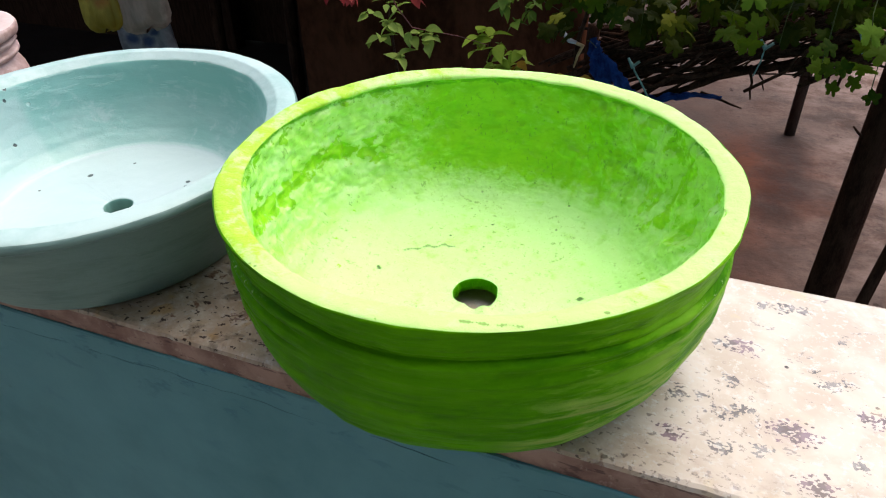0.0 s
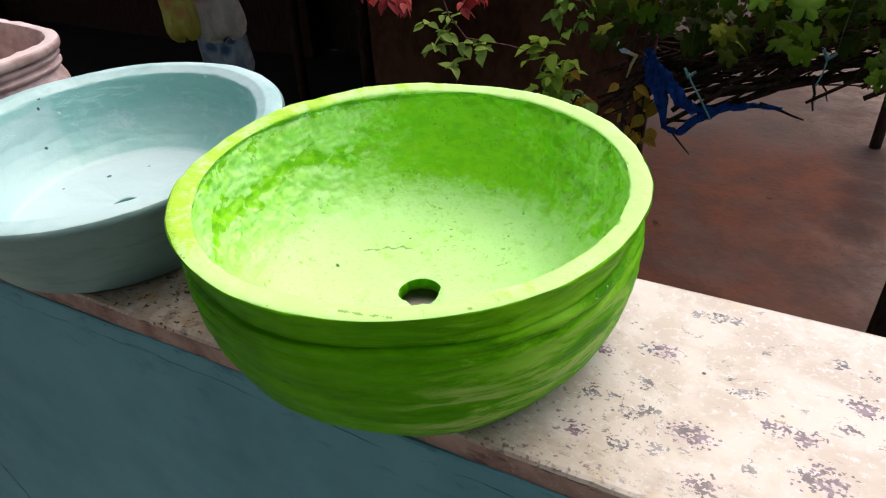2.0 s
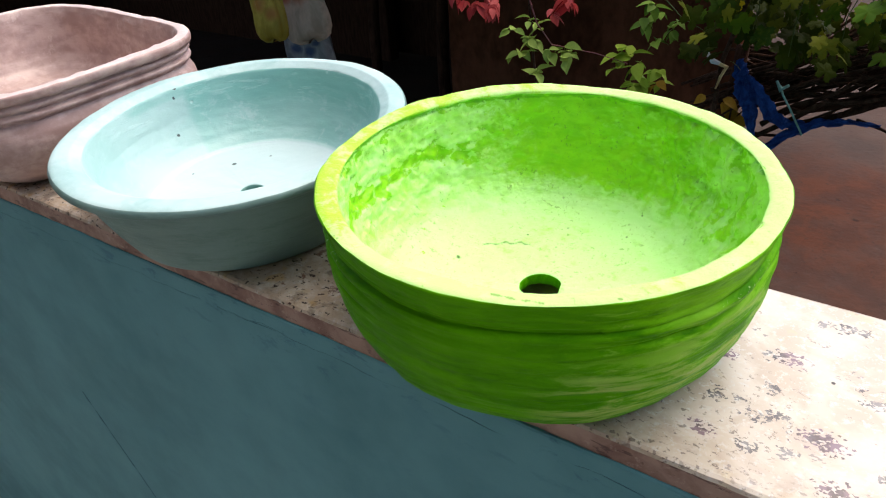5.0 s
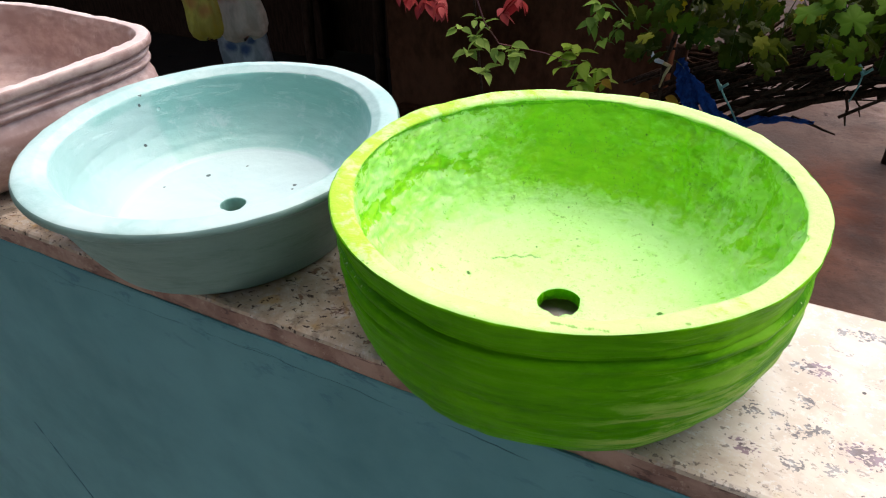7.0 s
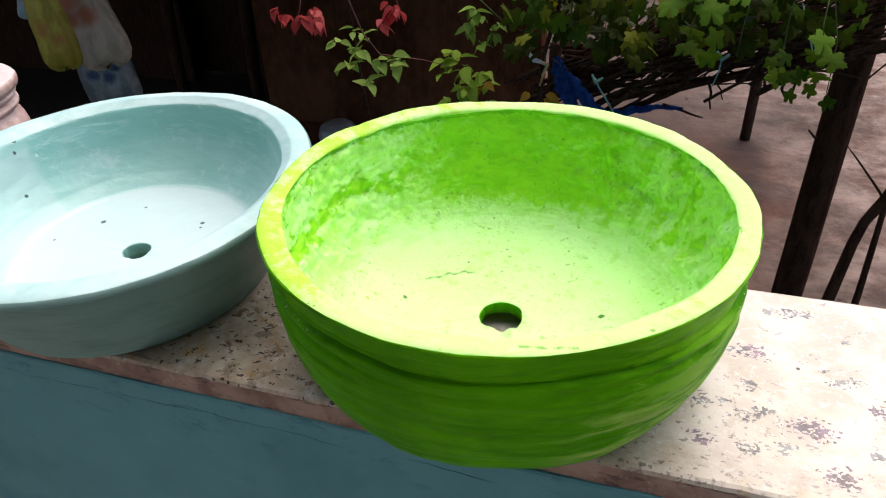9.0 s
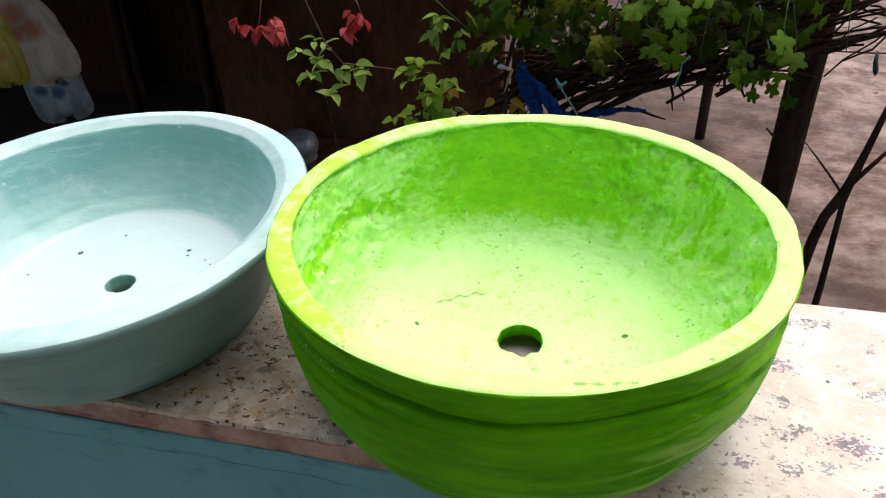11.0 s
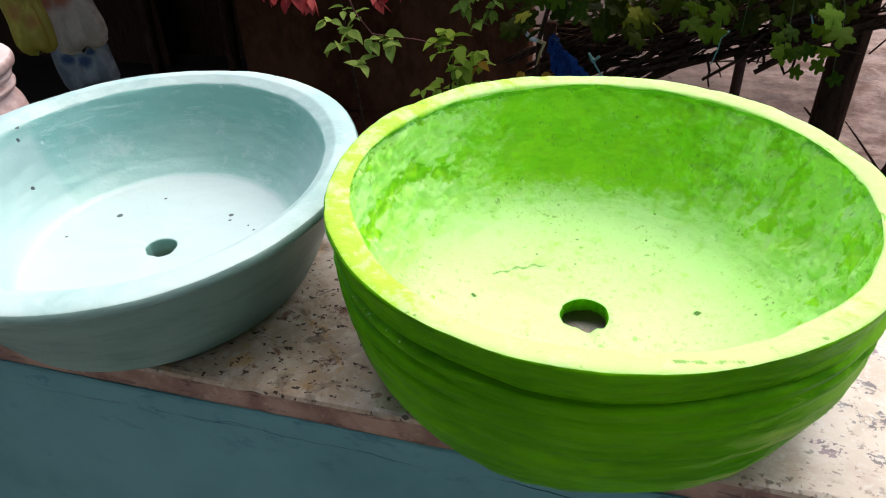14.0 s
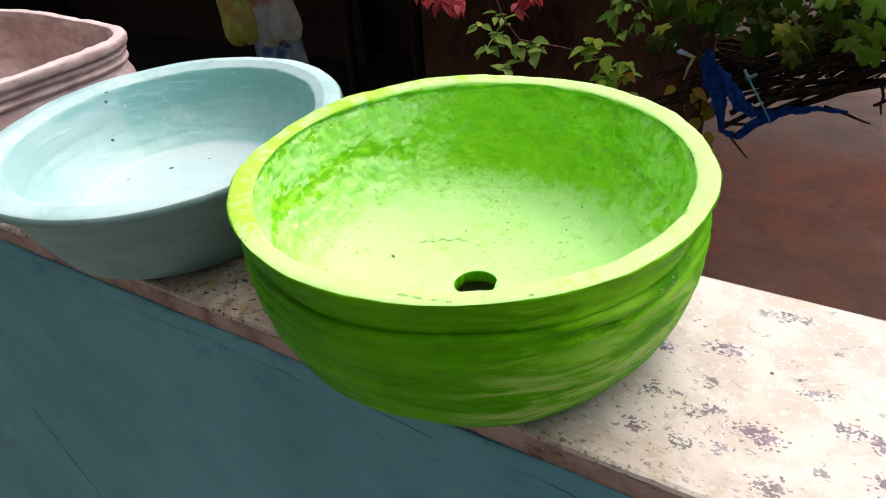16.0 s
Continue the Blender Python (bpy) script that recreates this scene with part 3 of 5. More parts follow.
def bag_film(name, a, b, print_at=None, print_colour=None):
    """Thin crumpled plastic: soft creases, some light let through."""
    k = Mat(name, 0.38, 0.45)
    creases = k.noise(8, 5, 0.6, 0.5, k.scaled(1, 1, 0.6))
    broad = k.noise(7, 3, 0.5, 0.3)
    c = k.mix(k.span(creases, 0.36, 0.62), a, b)
    c = k.mix(k.math("MULTIPLY", k.span(broad, 0.52, 0.70), 0.3), c, [v * 0.6 for v in a])
    if print_at:
        smudge = k.spots(print_at, 0.75, k.warped(k.scaled(1, 1, 1), 14, 0.05))
        c = k.mix(k.math("MULTIPLY", smudge, 0.85), c, print_colour)
    k.done(c, k.bump(k.math("ADD", creases, k.math("MULTIPLY", broad, 0.6)), 0.5, 0.02))
    thin, both = k.t.nodes.new("ShaderNodeBsdfTranslucent"), k.t.nodes.new("ShaderNodeMixShader")
    k.t.links.new(c, thin.inputs["Color"])
    both.inputs[0].default_value = 0.35
    k.t.links.new(k.b.outputs[0], both.inputs[1])
    k.t.links.new(thin.outputs[0], both.inputs[2])
    k.t.links.new(both.outputs[0], k.t.nodes["Material Output"].inputs["Surface"])
    return k.m


BAG_YELLOW = bag_film("yellow_plastic_film", (0.32, 0.22, 0.02), (0.55, 0.40, 0.06), [(-0.04, -0.05, -0.30, 0.07), (0.03, -0.05, -0.36, 0.06)], (0.42, 0.15, 0.03))
BAG_WHITE = bag_film("white_plastic_film", (0.44, 0.33, 0.24), (0.68, 0.52, 0.40), [(-0.03, -0.06, -0.14, 0.10), (0.03, -0.07, -0.24, 0.09), (-0.06, -0.06, -0.24, 0.07)], (0.50, 0.13, 0.06))
BAG_BLUISH = bag_film("bluish_plastic_film", (0.16, 0.16, 0.17), (0.36, 0.35, 0.35), [(-0.07, -0.07, -0.31, 0.06), (0.02, -0.07, -0.34, 0.06), (0.07, -0.07, -0.30, 0.04)], (0.012, 0.03, 0.12))
BAG_PALE = bag_film("pale_plastic_film", (0.22, 0.25, 0.26), (0.40, 0.44, 0.45))
VINE_LEAF = leaf_mat("vine_leaf_green", (0.018, 0.042, 0.002), (0.072, 0.125, 0.006), (0.06, 0.08, 0.004))
# brighter copy for the few leaves that catch the light
VINE_BRIGHT = leaf_mat("vine_leaf_lit_green", (0.065, 0.135, 0.008), (0.11, 0.20, 0.016), (0.09, 0.15, 0.01))
VINE_OLIVE = leaf_mat("vine_leaf_olive", (0.055, 0.075, 0.004), (0.145, 0.15, 0.009), (0.11, 0.10, 0.006), 0.4)
# darker copy for the inner leaves: shade within the foliage, as colour
VINE_MASS = leaf_mat("vine_foliage_shaded_green", (0.012, 0.022, 0.001), (0.050, 0.066, 0.003), (0.04, 0.042, 0.002), 0.3, True)
SHRUB_LEAF = leaf_mat("shrub_leaf_green", (0.10, 0.165, 0.018), (0.32, 0.42, 0.085), (0.20, 0.26, 0.035), gloss=0.12)
SHRUB_DEEP = leaf_mat("shrub_leaf_deep_green", (0.055, 0.11, 0.010), (0.17, 0.26, 0.035), (0.12, 0.17, 0.02), gloss=0.12)
SHRUB_FRESH = leaf_mat("shrub_leaf_fresh_green", (0.20, 0.31, 0.025), (0.40, 0.50, 0.06), (0.28, 0.36, 0.03), gloss=0.12)
RED_LEAF = leaf_mat("young_leaf_red", (0.22, 0.014, 0.016), (0.42, 0.07, 0.06), (0.30, 0.03, 0.03), gloss=0.15)
FLOWER = leaf_mat("yellow_petals", (0.60, 0.38, 0.008), (0.68, 0.46, 0.01), (0.55, 0.32, 0.01))
YELLOW_LEAF = leaf_mat("dying_leaf_yellow", (0.26, 0.15, 0.012), (0.42, 0.24, 0.03), (0.22, 0.10, 0.02))


# ---- mesh helpers ----
def link_mesh(name, bm, material, smooth=True):
    me = bpy.data.meshes.new(name)
    for f in bm.faces:
        f.smooth = smooth
    bm.to_mesh(me)
    bm.free()
    for m in (material if isinstance(material, (list, tuple)) else [material]):
        me.materials.append(m)
    return new(name, me)


def part(name, bm, material, parent, label="", smooth=True):
    ob = link_mesh(name, bm, material, smooth)
    ob.parent = parent
    if label:
        tagged(ob, label)
    return ob


def box_into(bm, lo, hi, bevel=0.0, cuts=0):
    made = bmesh.ops.create_cube(bm, size=1.0)["verts"]
    for v in made:
        v.co = Vector([lo[i] + (v.co[i] + 0.5) * (hi[i] - lo[i]) for i in range(3)])
    edges = list({e for v in made for e in v.link_edges})
    if bevel:
        bmesh.ops.bevel(bm, geom=edges, offset=bevel, segments=2, affect="EDGES", profile=0.5)
    return bm


def box(lo, hi, bevel=0.0):
    return box_into(bmesh.new(), lo, hi, bevel)


def tube_into(bm, pts, radii, sides=7, flat=1.0, wobble=0.0, seed=0):
    """A tube along pts, closed at both ends."""
    pts = [Vector(p) for p in pts]
    rings, side = [], None
    for i, p in enumerate(pts):
        d = (pts[min(i + 1, len(pts) - 1)] - pts[max(i - 1, 0)]).normalized()
        side = d.orthogonal() if side is None else (side - d * side.dot(d))
        side.normalize()
        other = d.cross(side)
        r = radii[i] if isinstance(radii, (list, tuple)) else radii
        ring = []
        for k in range(sides):
            a = 2 * math.pi * k / sides
            rr = r * (1 + wobble * noise.noise((i * 0.7 + seed, k * 1.3, seed * 3.1)))
            ring.append(bm.verts.new(p + side * math.cos(a) * rr + other * math.sin(a) * rr * flat))
        rings.append(ring)
    for a, b in zip(rings, rings[1:]):
        for k in range(sides):
            bm.faces.new((a[k], a[(k + 1) % sides], b[(k + 1) % sides], b[k]))
    bm.faces.new(rings[0][::-1])
    bm.faces.new(rings[-1])
    return bm


def tube(pts, radii, sides=7, flat=1.0, wobble=0.0, seed=0):
    return tube_into(bmesh.new(), pts, radii, sides, flat, wobble, seed)


def bent(a, b, steps, sag, rng):
    """Points from a to b with an uneven bow."""
    a, b = Vector(a), Vector(b)
    off = [Vector((rng.uniform(-1, 1), rng.uniform(-1, 1), rng.uniform(-1, 1))) * sag for _ in range(steps + 1)]
    return [a.lerp(b, i / steps) + off[i] * math.sin(math.pi * (0.15 + 0.85 * i / steps)) for i in range(steps + 1)]


def rounded(points, rounds):
    """Cuts the corners of an open polyline of (r, z, key)."""
    for _ in range(rounds):
        out = [points[0]]
        for p, q in zip(points, points[1:]):
            for f in (0.25, 0.75):
                out.append((p[0] + (q[0] - p[0]) * f, p[1] + (q[1] - p[1]) * f, p[2] if f < 0.5 else q[2]))
        out.append(points[-1])
        points = out
    return points


def finer(points, step):
    """Divides a polyline of (r, z, region); step: metres for each region."""
    out = []
    for p, q in zip(points, points[1:]):
        n = max(1, math.ceil(math.hypot(q[0] - p[0], q[1] - p[1]) / step[q[2]]))
        out += [(p[0] + (q[0] - p[0]) * i / n, p[1] + (q[1] - p[1]) * i / n, p[2]) for i in range(n)]
    return out + [points[-1]]


def smooth(x, lo, hi):
    """0 at lo, 1 at hi, eased; lo may be the larger one."""
    f = min(1.0, max(0.0, (x - lo) / (hi - lo)))
    return f * f * (3 - 2 * f)


def bowl(name, profile, outline, materials, segments, step, rough, base, lean=(0.0, 0.0), wear=None, cavity=None):
    """A turned bowl. profile: (radius, height, region) from the drain hole's underside, out, up, over the rim and back to the hole.
    outline(angle): factors for x and y. rough(region, place, angle): how far a point stands proud. wear(region, place, angle): the paint's state, kept with the mesh as "skin".
    cavity(angle): a factor for the hollow's radius."""
    ring = finer(rounded(profile, 1), step)
    high = max(p[1] for p in profile)
    wide = max(p[0] for p in profile)
    n = len(ring)
    co = []
    for r, z, region in ring:
        for s in range(segments):
            a = 2 * math.pi * s / segments
            fx, fy = outline(a)
            keep = min(1.0, max(0.0, (r - 0.03) / 0.05))
            x, y = r * math.cos(a) * (1 + (fx - 1) * keep), r * math.sin(a) * (1 + (fy - 1) * keep)
            if cavity and region:
                grow = 1 + (cavity(a) - 1) * keep * smooth(r / wide, 0.97, 0.87)
                x, y = x * grow, y * grow
            co.append((x, y, z * (1 + (lean[0] * x + lean[1] * y) / high)))
    s0 = np.arange(segments)
    s1 = (s0 + 1) % segments
    faces = np.concatenate([np.stack([i * segments + s0, i * segments + s1, (i + 1) % n * segments + s1, (i + 1) % n * segments + s0], 1) for i in range(n)])
    me = bpy.data.meshes.new(name)
    me.from_pydata(co, [], faces.tolist())
    for m in materials:
        me.materials.append(m)
    me.polygons.foreach_set("material_index", np.repeat([p[2] for p in ring], segments).astype(np.int32))
    me.polygons.foreach_set("use_smooth", np.ones(len(faces), bool))
    me.update()
    normals = np.empty(len(co) * 3, np.float32)
    me.vertices.foreach_get("normal", normals)
    normals = normals.reshape(-1, 3)
    proud, state = np.zeros(len(co), np.float32), np.zeros(len(co), np.float32)
    for k, place in enumerate(co):
        region, a, p = ring[k // segments][2], 2 * math.pi * (k % segments) / segments, Vector(place)
        if wear:
            state[k] = wear(region, p, a)
        proud[k] = rough(region, p, a)
    at = np.array(co, np.float32) + normals * proud[:, None]
    at[:, 2] = np.maximum(at[:, 2], 0.0)
    me.vertices.foreach_set("co", at.ravel())
    if wear:
        me.attributes.new("skin", "FLOAT", "POINT").data.foreach_set("value", state)
    me.update()
    ob = new(name, me)
    ob.location = base
    return ob


# ---- ground, house side and parapet wall ----


def ground():
    bm = bmesh.new()
    xs = [-300, -90, -30, -14] + [-10 + 0.2 * i for i in range(91)] + [12, 30, 90, 300]
    ys = [-300, -60, -10, -2] + [0.4 + 0.2 * i for i in range(71)] + [20, 40, 100, 300]
    grid = []
    for y in ys:
        row = []
        for x in xs:
            h = 0.0
            if -9.9 < x < 8 and 0.5 < y < 14.3:
                h = 0.035 * noise.fractal((x * 0.8, y * 0.8, 3.0), 1.0, 2.0, 4) - 0.01
            row.append(bm.verts.new((x, y, GROUND + h)))
        grid.append(row)
    for a, b in zip(grid, grid[1:]):
        for i in range(len(xs) - 1):
            bm.faces.new((a[i], a[i + 1], b[i + 1], b[i]))
    return tagged(link_mesh("ground", bm, MUD), "wet reddish-brown mud ground of a yard", "ground", kind="structure")


ground()

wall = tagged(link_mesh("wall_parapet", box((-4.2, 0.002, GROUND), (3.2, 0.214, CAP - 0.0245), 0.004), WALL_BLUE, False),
              "blue-green limewashed parapet wall with a hairline crack", "wall", kind="structure")


def plaster_band():
    """The plaster face below the slab, with its uneven upper edge."""
    bm = bmesh.new()
    n, rows = 940, 6
    top, grid = CAP - 0.0222, []
    for i in range(n + 1):
        x = -4.195 + 7.39 * i / n
        edge = top + 0.0008 * noise.fractal((x * 14, 0, 5), 1, 2, 4) + 0.0006 * noise.noise((x * 60, 2, 0))
        col = []
        for j in range(rows + 1):
            z = edge - (0.0, 0.002, 0.012, 0.03, 0.2, 0.6, 1.22)[j]
            y = -0.005 + (0.001 if j == 0 else 0) + 0.0012 * noise.noise((x * 9, z * 9, 1))
            col.append(bm.verts.new((x, y, z)))
        grid.append(col)
    for a, b in zip(grid, grid[1:]):
        for j in range(rows):
            bm.faces.new((a[j], a[j + 1], b[j + 1], b[j]))
        bm.faces.new((a[0], b[0], bm.verts.new((b[0].co.x, 0.006, b[0].co.z)), bm.verts.new((a[0].co.x, 0.006, a[0].co.z))))
    return bm


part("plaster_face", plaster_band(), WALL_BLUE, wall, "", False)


def crack_line(x0, x1, z0, z1, seed, width):
    """A hairline in the plaster, opening and closing along its way."""
    bm = bmesh.new()
    n = 260
    pts, wide = [], []
    for i in range(n + 1):
        f = i / n
        x = x0 + (x1 - x0) * f
        pts.append((x, -0.0056, z0 + (z1 - z0) * f + 0.005 * noise.fractal((x * 16, z0 * 5, seed), 1, 2, 5)))
        wide.append(width * max(0.12, 0.55 + 1.1 * noise.fractal((i * 0.05, seed, 2), 0.8, 2, 4)))
    return tube_into(bm, pts, wide, 5, 0.6)


CRACK = plain("dark_crack", (0.05, 0.135, 0.18), (0.075, 0.18, 0.23), 60, 0.9)
part("crack", crack_line(-0.30, 0.55, CAP - 0.040, CAP - 0.044, 1.0, 0.00024), CRACK, wall)
part("crack", crack_line(-0.95, -0.22, CAP - 0.046, CAP - 0.042, 4.0, 0.00016), CRACK, wall)
part("crack", crack_line(-0.72, -0.60, 0.70, 0.45, 7.0, 0.0011), CRACK, wall)


def slab():
    """The granite slab: flat top, eased and slightly chipped edges."""
    bm = bmesh.new()
    x0, x1, y0, y1 = -4.195, 3.195, -0.003, 0.2185
    edge = [(0.0, -0.0240), (0.0, -0.004), (0.0012, -0.0012), (0.004, 0.0)]
    n, grid = 1480, []
    for i in range(n + 1):
        x = x0 + (x1 - x0) * i / n
        chip = max(0.0, noise.fractal((x * 30, 0, 9), 1, 2, 4) - 0.25) * 0.0035
        col = [bm.verts.new((x, y0 + u + (chip if w > -0.01 else chip * 0.3), w)) for u, w in edge]
        col += [bm.verts.new((x, y, 0.0)) for y in (0.05, 0.11, 0.17)]
        col += [bm.verts.new((x, y1 - u, w)) for u, w in reversed(edge)]
        grid.append(col)
    for a, b in zip(grid, grid[1:]):
        for j in range(len(a)):
            k = (j + 1) % len(a)
            f = bm.faces.new((a[j], b[j], b[k], a[k]))
            f.material_index = 1 if j in (0, len(a) - 2, len(a) - 1) else 0
    bm.faces.new(grid[0])
    bm.faces.new(grid[-1][::-1])
    bmesh.ops.recalc_face_normals(bm, faces=bm.faces)
    ob = link_mesh("coping_slab", bm, [GRANITE, GRANITE_EDGE], False)
    ob.location = (0, 0, CAP)
    return tagged(ob, "cream granite coping slab with purple-black flecks on the parapet", "coping", kind="structure")


slab()

# plain unseen veranda behind the camera, added so its roof and walls shape the light
tagged(link_mesh("floor_veranda", box((-4.2, -2.4, -0.32), (3.2, -0.002, -0.2)), CEMENT, False), "grey cement veranda floor", "floor", kind="structure")
tagged(link_mesh("floor_footing", box((-4.2, -2.4, GROUND - 0.1), (3.2, -0.002, -0.3205)), CEMENT, False), "grey cement plinth under the veranda", "plinth", kind="structure")
tagged(link_mesh("wall_house", box((-4.2, -2.6, GROUND), (3.2, -2.4, 3.0)), CEMENT, False), "plain rendered house wall", "wall", kind="structure")
tagged(link_mesh("wall_house_side", box((-4.4, -2.6, GROUND), (-4.201, 0.0, 3.0)), CEMENT, False), "plain rendered side wall", "wall", kind="structure")
tagged(link_mesh("wall_house_far_side", box((3.201, -2.6, GROUND), (3.4, 0.0, 1.75)), CEMENT, False), "plain rendered side wall out of view, kept low to let sky light in", "wall", kind="structure")
tagged(link_mesh("ceiling", box((-4.4, -2.6, 3.001), (3.4, -0.5, 3.12)), CONCRETE, False), "plain concrete roof slab out of view, added to block sky light", "ceiling", kind="structure")


# ---- the three bowls ----
def side_of(a, centre, half, soft):
    """1 within half degrees of the centre angle, fading over soft degrees."""
    d = abs((math.degrees(a) - centre + 180) % 360 - 180)
    return smooth(d, half + soft, half)


def green_skin(region, p, a):
    """Where the dusty skin still covers the lime coat: above 0.5 covered, below it flaked off."""
    if region != 2:
        return 0.8
    z = p.z
    around = a * 0.155
    left, right, back = side_of(a, 184, 18, 46), side_of(a, 25, 26, 34), side_of(a, 92, 20, 36)
    fleck = noise.fractal((p.x * 78, p.y * 78, z * 110), 0.7, 2.0, 5)
    broad = noise.noise((p.x * 13, p.y * 13, z * 22 + 4.0))
    low = 1 - smooth(z, 0.034, 0.062)
    # left: two bands of flaking, below the rim and half way up
    band = math.exp(-((z - 0.086 - 0.006 * math.sin(around * 60)) / 0.0105) ** 2) * side_of(a, 172, 44, 14)
    upper = smooth(z, 0.104, 0.124) * side_of(a, 170, 30, 22)
    l = 0.81 - 0.43 * band - 0.23 * upper + 0.22 * fleck + 0.10 * broad
    # back: the coat is bare above the foot
    b = 0.16 + 0.62 * low + 0.16 * fleck + 0.22 * broad
    # right: skin worn in upright runs
    run = noise.fractal((p.x * 85, p.y * 85, z * 26), 0.9, 2.0, 4)
    r = 0.54 + 0.30 * low + 0.34 * run + 0.12 * broad
    rest = 0.62 + 0.28 * low + 0.2 * fleck
    other = max(0.0, 1 - left - right - back)
    total = left + right + back + other
    return (l * left + r * right + b * back + rest * other) / total


def green_rough(region, p, a):
    q = Vector((math.cos(a) * 2.2, math.sin(a) * 2.2, p.z * 12))
    d = 0.0022 * noise.noise(q)
    if region == 2:
        wall = smooth(p.z, 0.03, 0.075) * smooth(p.z, 0.1305, 0.124)
        left, right = side_of(a, 176, 30, 30), side_of(a, 22, 34, 40)
        # the skin stands proud of the coat
        d += 0.0011 * smooth(green_skin(region, p, a), 0.38, 0.62) * left * wall
        d += 0.0062 * noise.fractal((p.x * 58, p.y * 58, p.z * 30), 0.8, 2, 5) * right * wall
        d += 0.0020 * noise.fractal(p * 46, 0.8, 2, 5) * wall + 0.0016 * noise.fractal(p * 85, 0.7, 2, 3) * wall * (0.35 + left) + 0.0008 * noise.fractal(p * 42, 1, 2, 4) + 0.0003 * noise.fractal(p * 150, 1, 2, 2)
        d += 0.0010 * noise.fractal(Vector((p.x * 15, p.y * 15, p.z * 60)), 1, 2, 3) * wall
        # ragged undercut below the lip
        lip = math.exp(-((p.z - 0.1285) / 0.0022) ** 2)
        d -= lip * (0.0008 + 0.0030 * noise.fractal((math.cos(a) * 6, math.sin(a) * 6, 1.0), 1, 2, 4))
    elif region == 1:
        d += 0.0008 * noise.fractal(p * 45, 1, 2, 4)
    else:
        deg = (math.degrees(a) + 180) % 360 - 180
        z = p.z + 0.0012 * noise.noise((math.cos(a) * 1.6, math.sin(a) * 1.6, 3.0))
        left, right = side_of(a, -165, 30, 40), side_of(a, -8, 28, 30)
        slot = smooth(deg, -128, -108) * (1 if deg < -52 else 0)
        d -= math.exp(-((z - 0.1095) / 0.0009) ** 2) * (0.0048 * left + 0.0036 * slot + 0.0015)
        d -= math.exp(-((z - 0.1120) / 0.0010) ** 2) * 0.0016 * slot
        d += math.exp(-((z - 0.1055) / 0.0026) ** 2) * (0.0014 + 0.0008 * right)
        d -= math.exp(-((z - 0.0985) / 0.0015) ** 2) * (0.0044 * left + 0.0005 + 0.0018 * right)
        d += math.exp(-((z - 0.0925) / 0.0030) ** 2) * 0.0008
        d -= math.exp(-((z - 0.0865) / 0.0014) ** 2) * 0.0026 * left
        # the wall bulges a little on both flanks
        d += math.exp(-((p.z - 0.070) / 0.036) ** 2) * (0.0030 * side_of(a, -12, 22, 26) + 0.0022 * side_of(a, -140, 16, 26))
        d += (0.0007 + 0.0006 * right) * noise.fractal(Vector((p.x * 11, p.y * 11, p.z * 120)), 1, 2, 4) + 0.0006 * noise.noise(p * 70)
    return d


def green_outline(a):
    f = 1 + 0.009 * noise.noise((math.cos(a) * 1.3, math.sin(a) * 1.3, 7.0)) + 0.0042 * noise.noise((math.cos(a) * 4.5, math.sin(a) * 4.5, 2.0)) + 0.0022 * noise.noise((math.cos(a) * 11, math.sin(a) * 11, 5.0))
    return f, f


green = bowl("green_bowl", [
    (0.0165, 0.0125, 0), (0.06, 0.012, 0), (0.098, 0.011, 0), (0.108, 0.004, 0), (0.112, 0.0, 0), (0.122, 0.0, 0), (0.1285, 0.0005, 0), (0.1345, 0.005, 0), (0.142, 0.0135, 0), (0.1485, 0.024, 0), (0.1545, 0.037, 0), (0.1590, 0.053, 0), (0.1620, 0.069, 0), (0.1640, 0.081, 0),
    (0.1648, 0.0900, 0), (0.1652, 0.1000, 0), (0.1652, 0.1080, 0), (0.1648, 0.1145, 0), (0.1655, 0.1170, 0), (0.1672, 0.1230, 0), (0.1702, 0.1320, 0),
    (0.1690, 0.1338, 1), (0.164, 0.1342, 1), (0.160, 0.1335, 1), (0.1558, 0.1330, 1), (0.1538, 0.1316, 1), (0.1538, 0.1300, 2), (0.1562, 0.1284, 2), (0.1566, 0.1262, 2), (0.1560, 0.1215, 2), (0.1560, 0.106, 2), (0.153, 0.085, 2), (0.1455, 0.063, 2),
    (0.131, 0.043, 2), (0.112, 0.031, 2), (0.08, 0.0245, 2), (0.045, 0.023, 2), (0.019, 0.0228, 2), (0.0170, 0.0218, 0), (0.0165, 0.017, 0)],
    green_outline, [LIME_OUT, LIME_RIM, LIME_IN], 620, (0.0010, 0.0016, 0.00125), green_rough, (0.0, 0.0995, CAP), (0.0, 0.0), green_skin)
tagged(green, "lime green painted cement bowl planter with a drain hole", "planter")


def teal_rough(region, p, a):
    d = 0.0015 * noise.noise((math.cos(a) * 1.8, math.sin(a) * 1.8, p.z * 9 + 5))
    if region == 2:
        d += 0.0009 * noise.fractal(Vector((p.x * 22, p.y * 22, p.z * 60)), 1, 2, 4)
    elif region == 1:
        d += 0.0005 * noise.fractal(p * 45, 1, 2, 3)
    return d


def teal_skin(region, p, a):
    """How dark the coat is on the wall: most at the back and under the rim."""
    if region != 2:
        return 0.0
    deg = math.degrees(a) % 360
    body = smooth(deg, 167, 159) * smooth(deg, 25, 70) * smooth(p.z, 0.018, 0.023) * (0.50 + 0.36 * smooth(p.z, 0.050, 0.085))
    band = 0.62 * smooth(p.z, 0.078, 0.089) * side_of(a, 85, 100, 18)
    side = 0.26 * smooth(p.z, 0.018, 0.024)
    chalky = smooth(p.z, 0.0225, 0.0184)
    return (max(body, band, side) + 0.12 * noise.fractal((p.x * 16, p.y * 16, p.z * 24), 1, 2, 4)) * (1 - chalky) - 0.8 * chalky


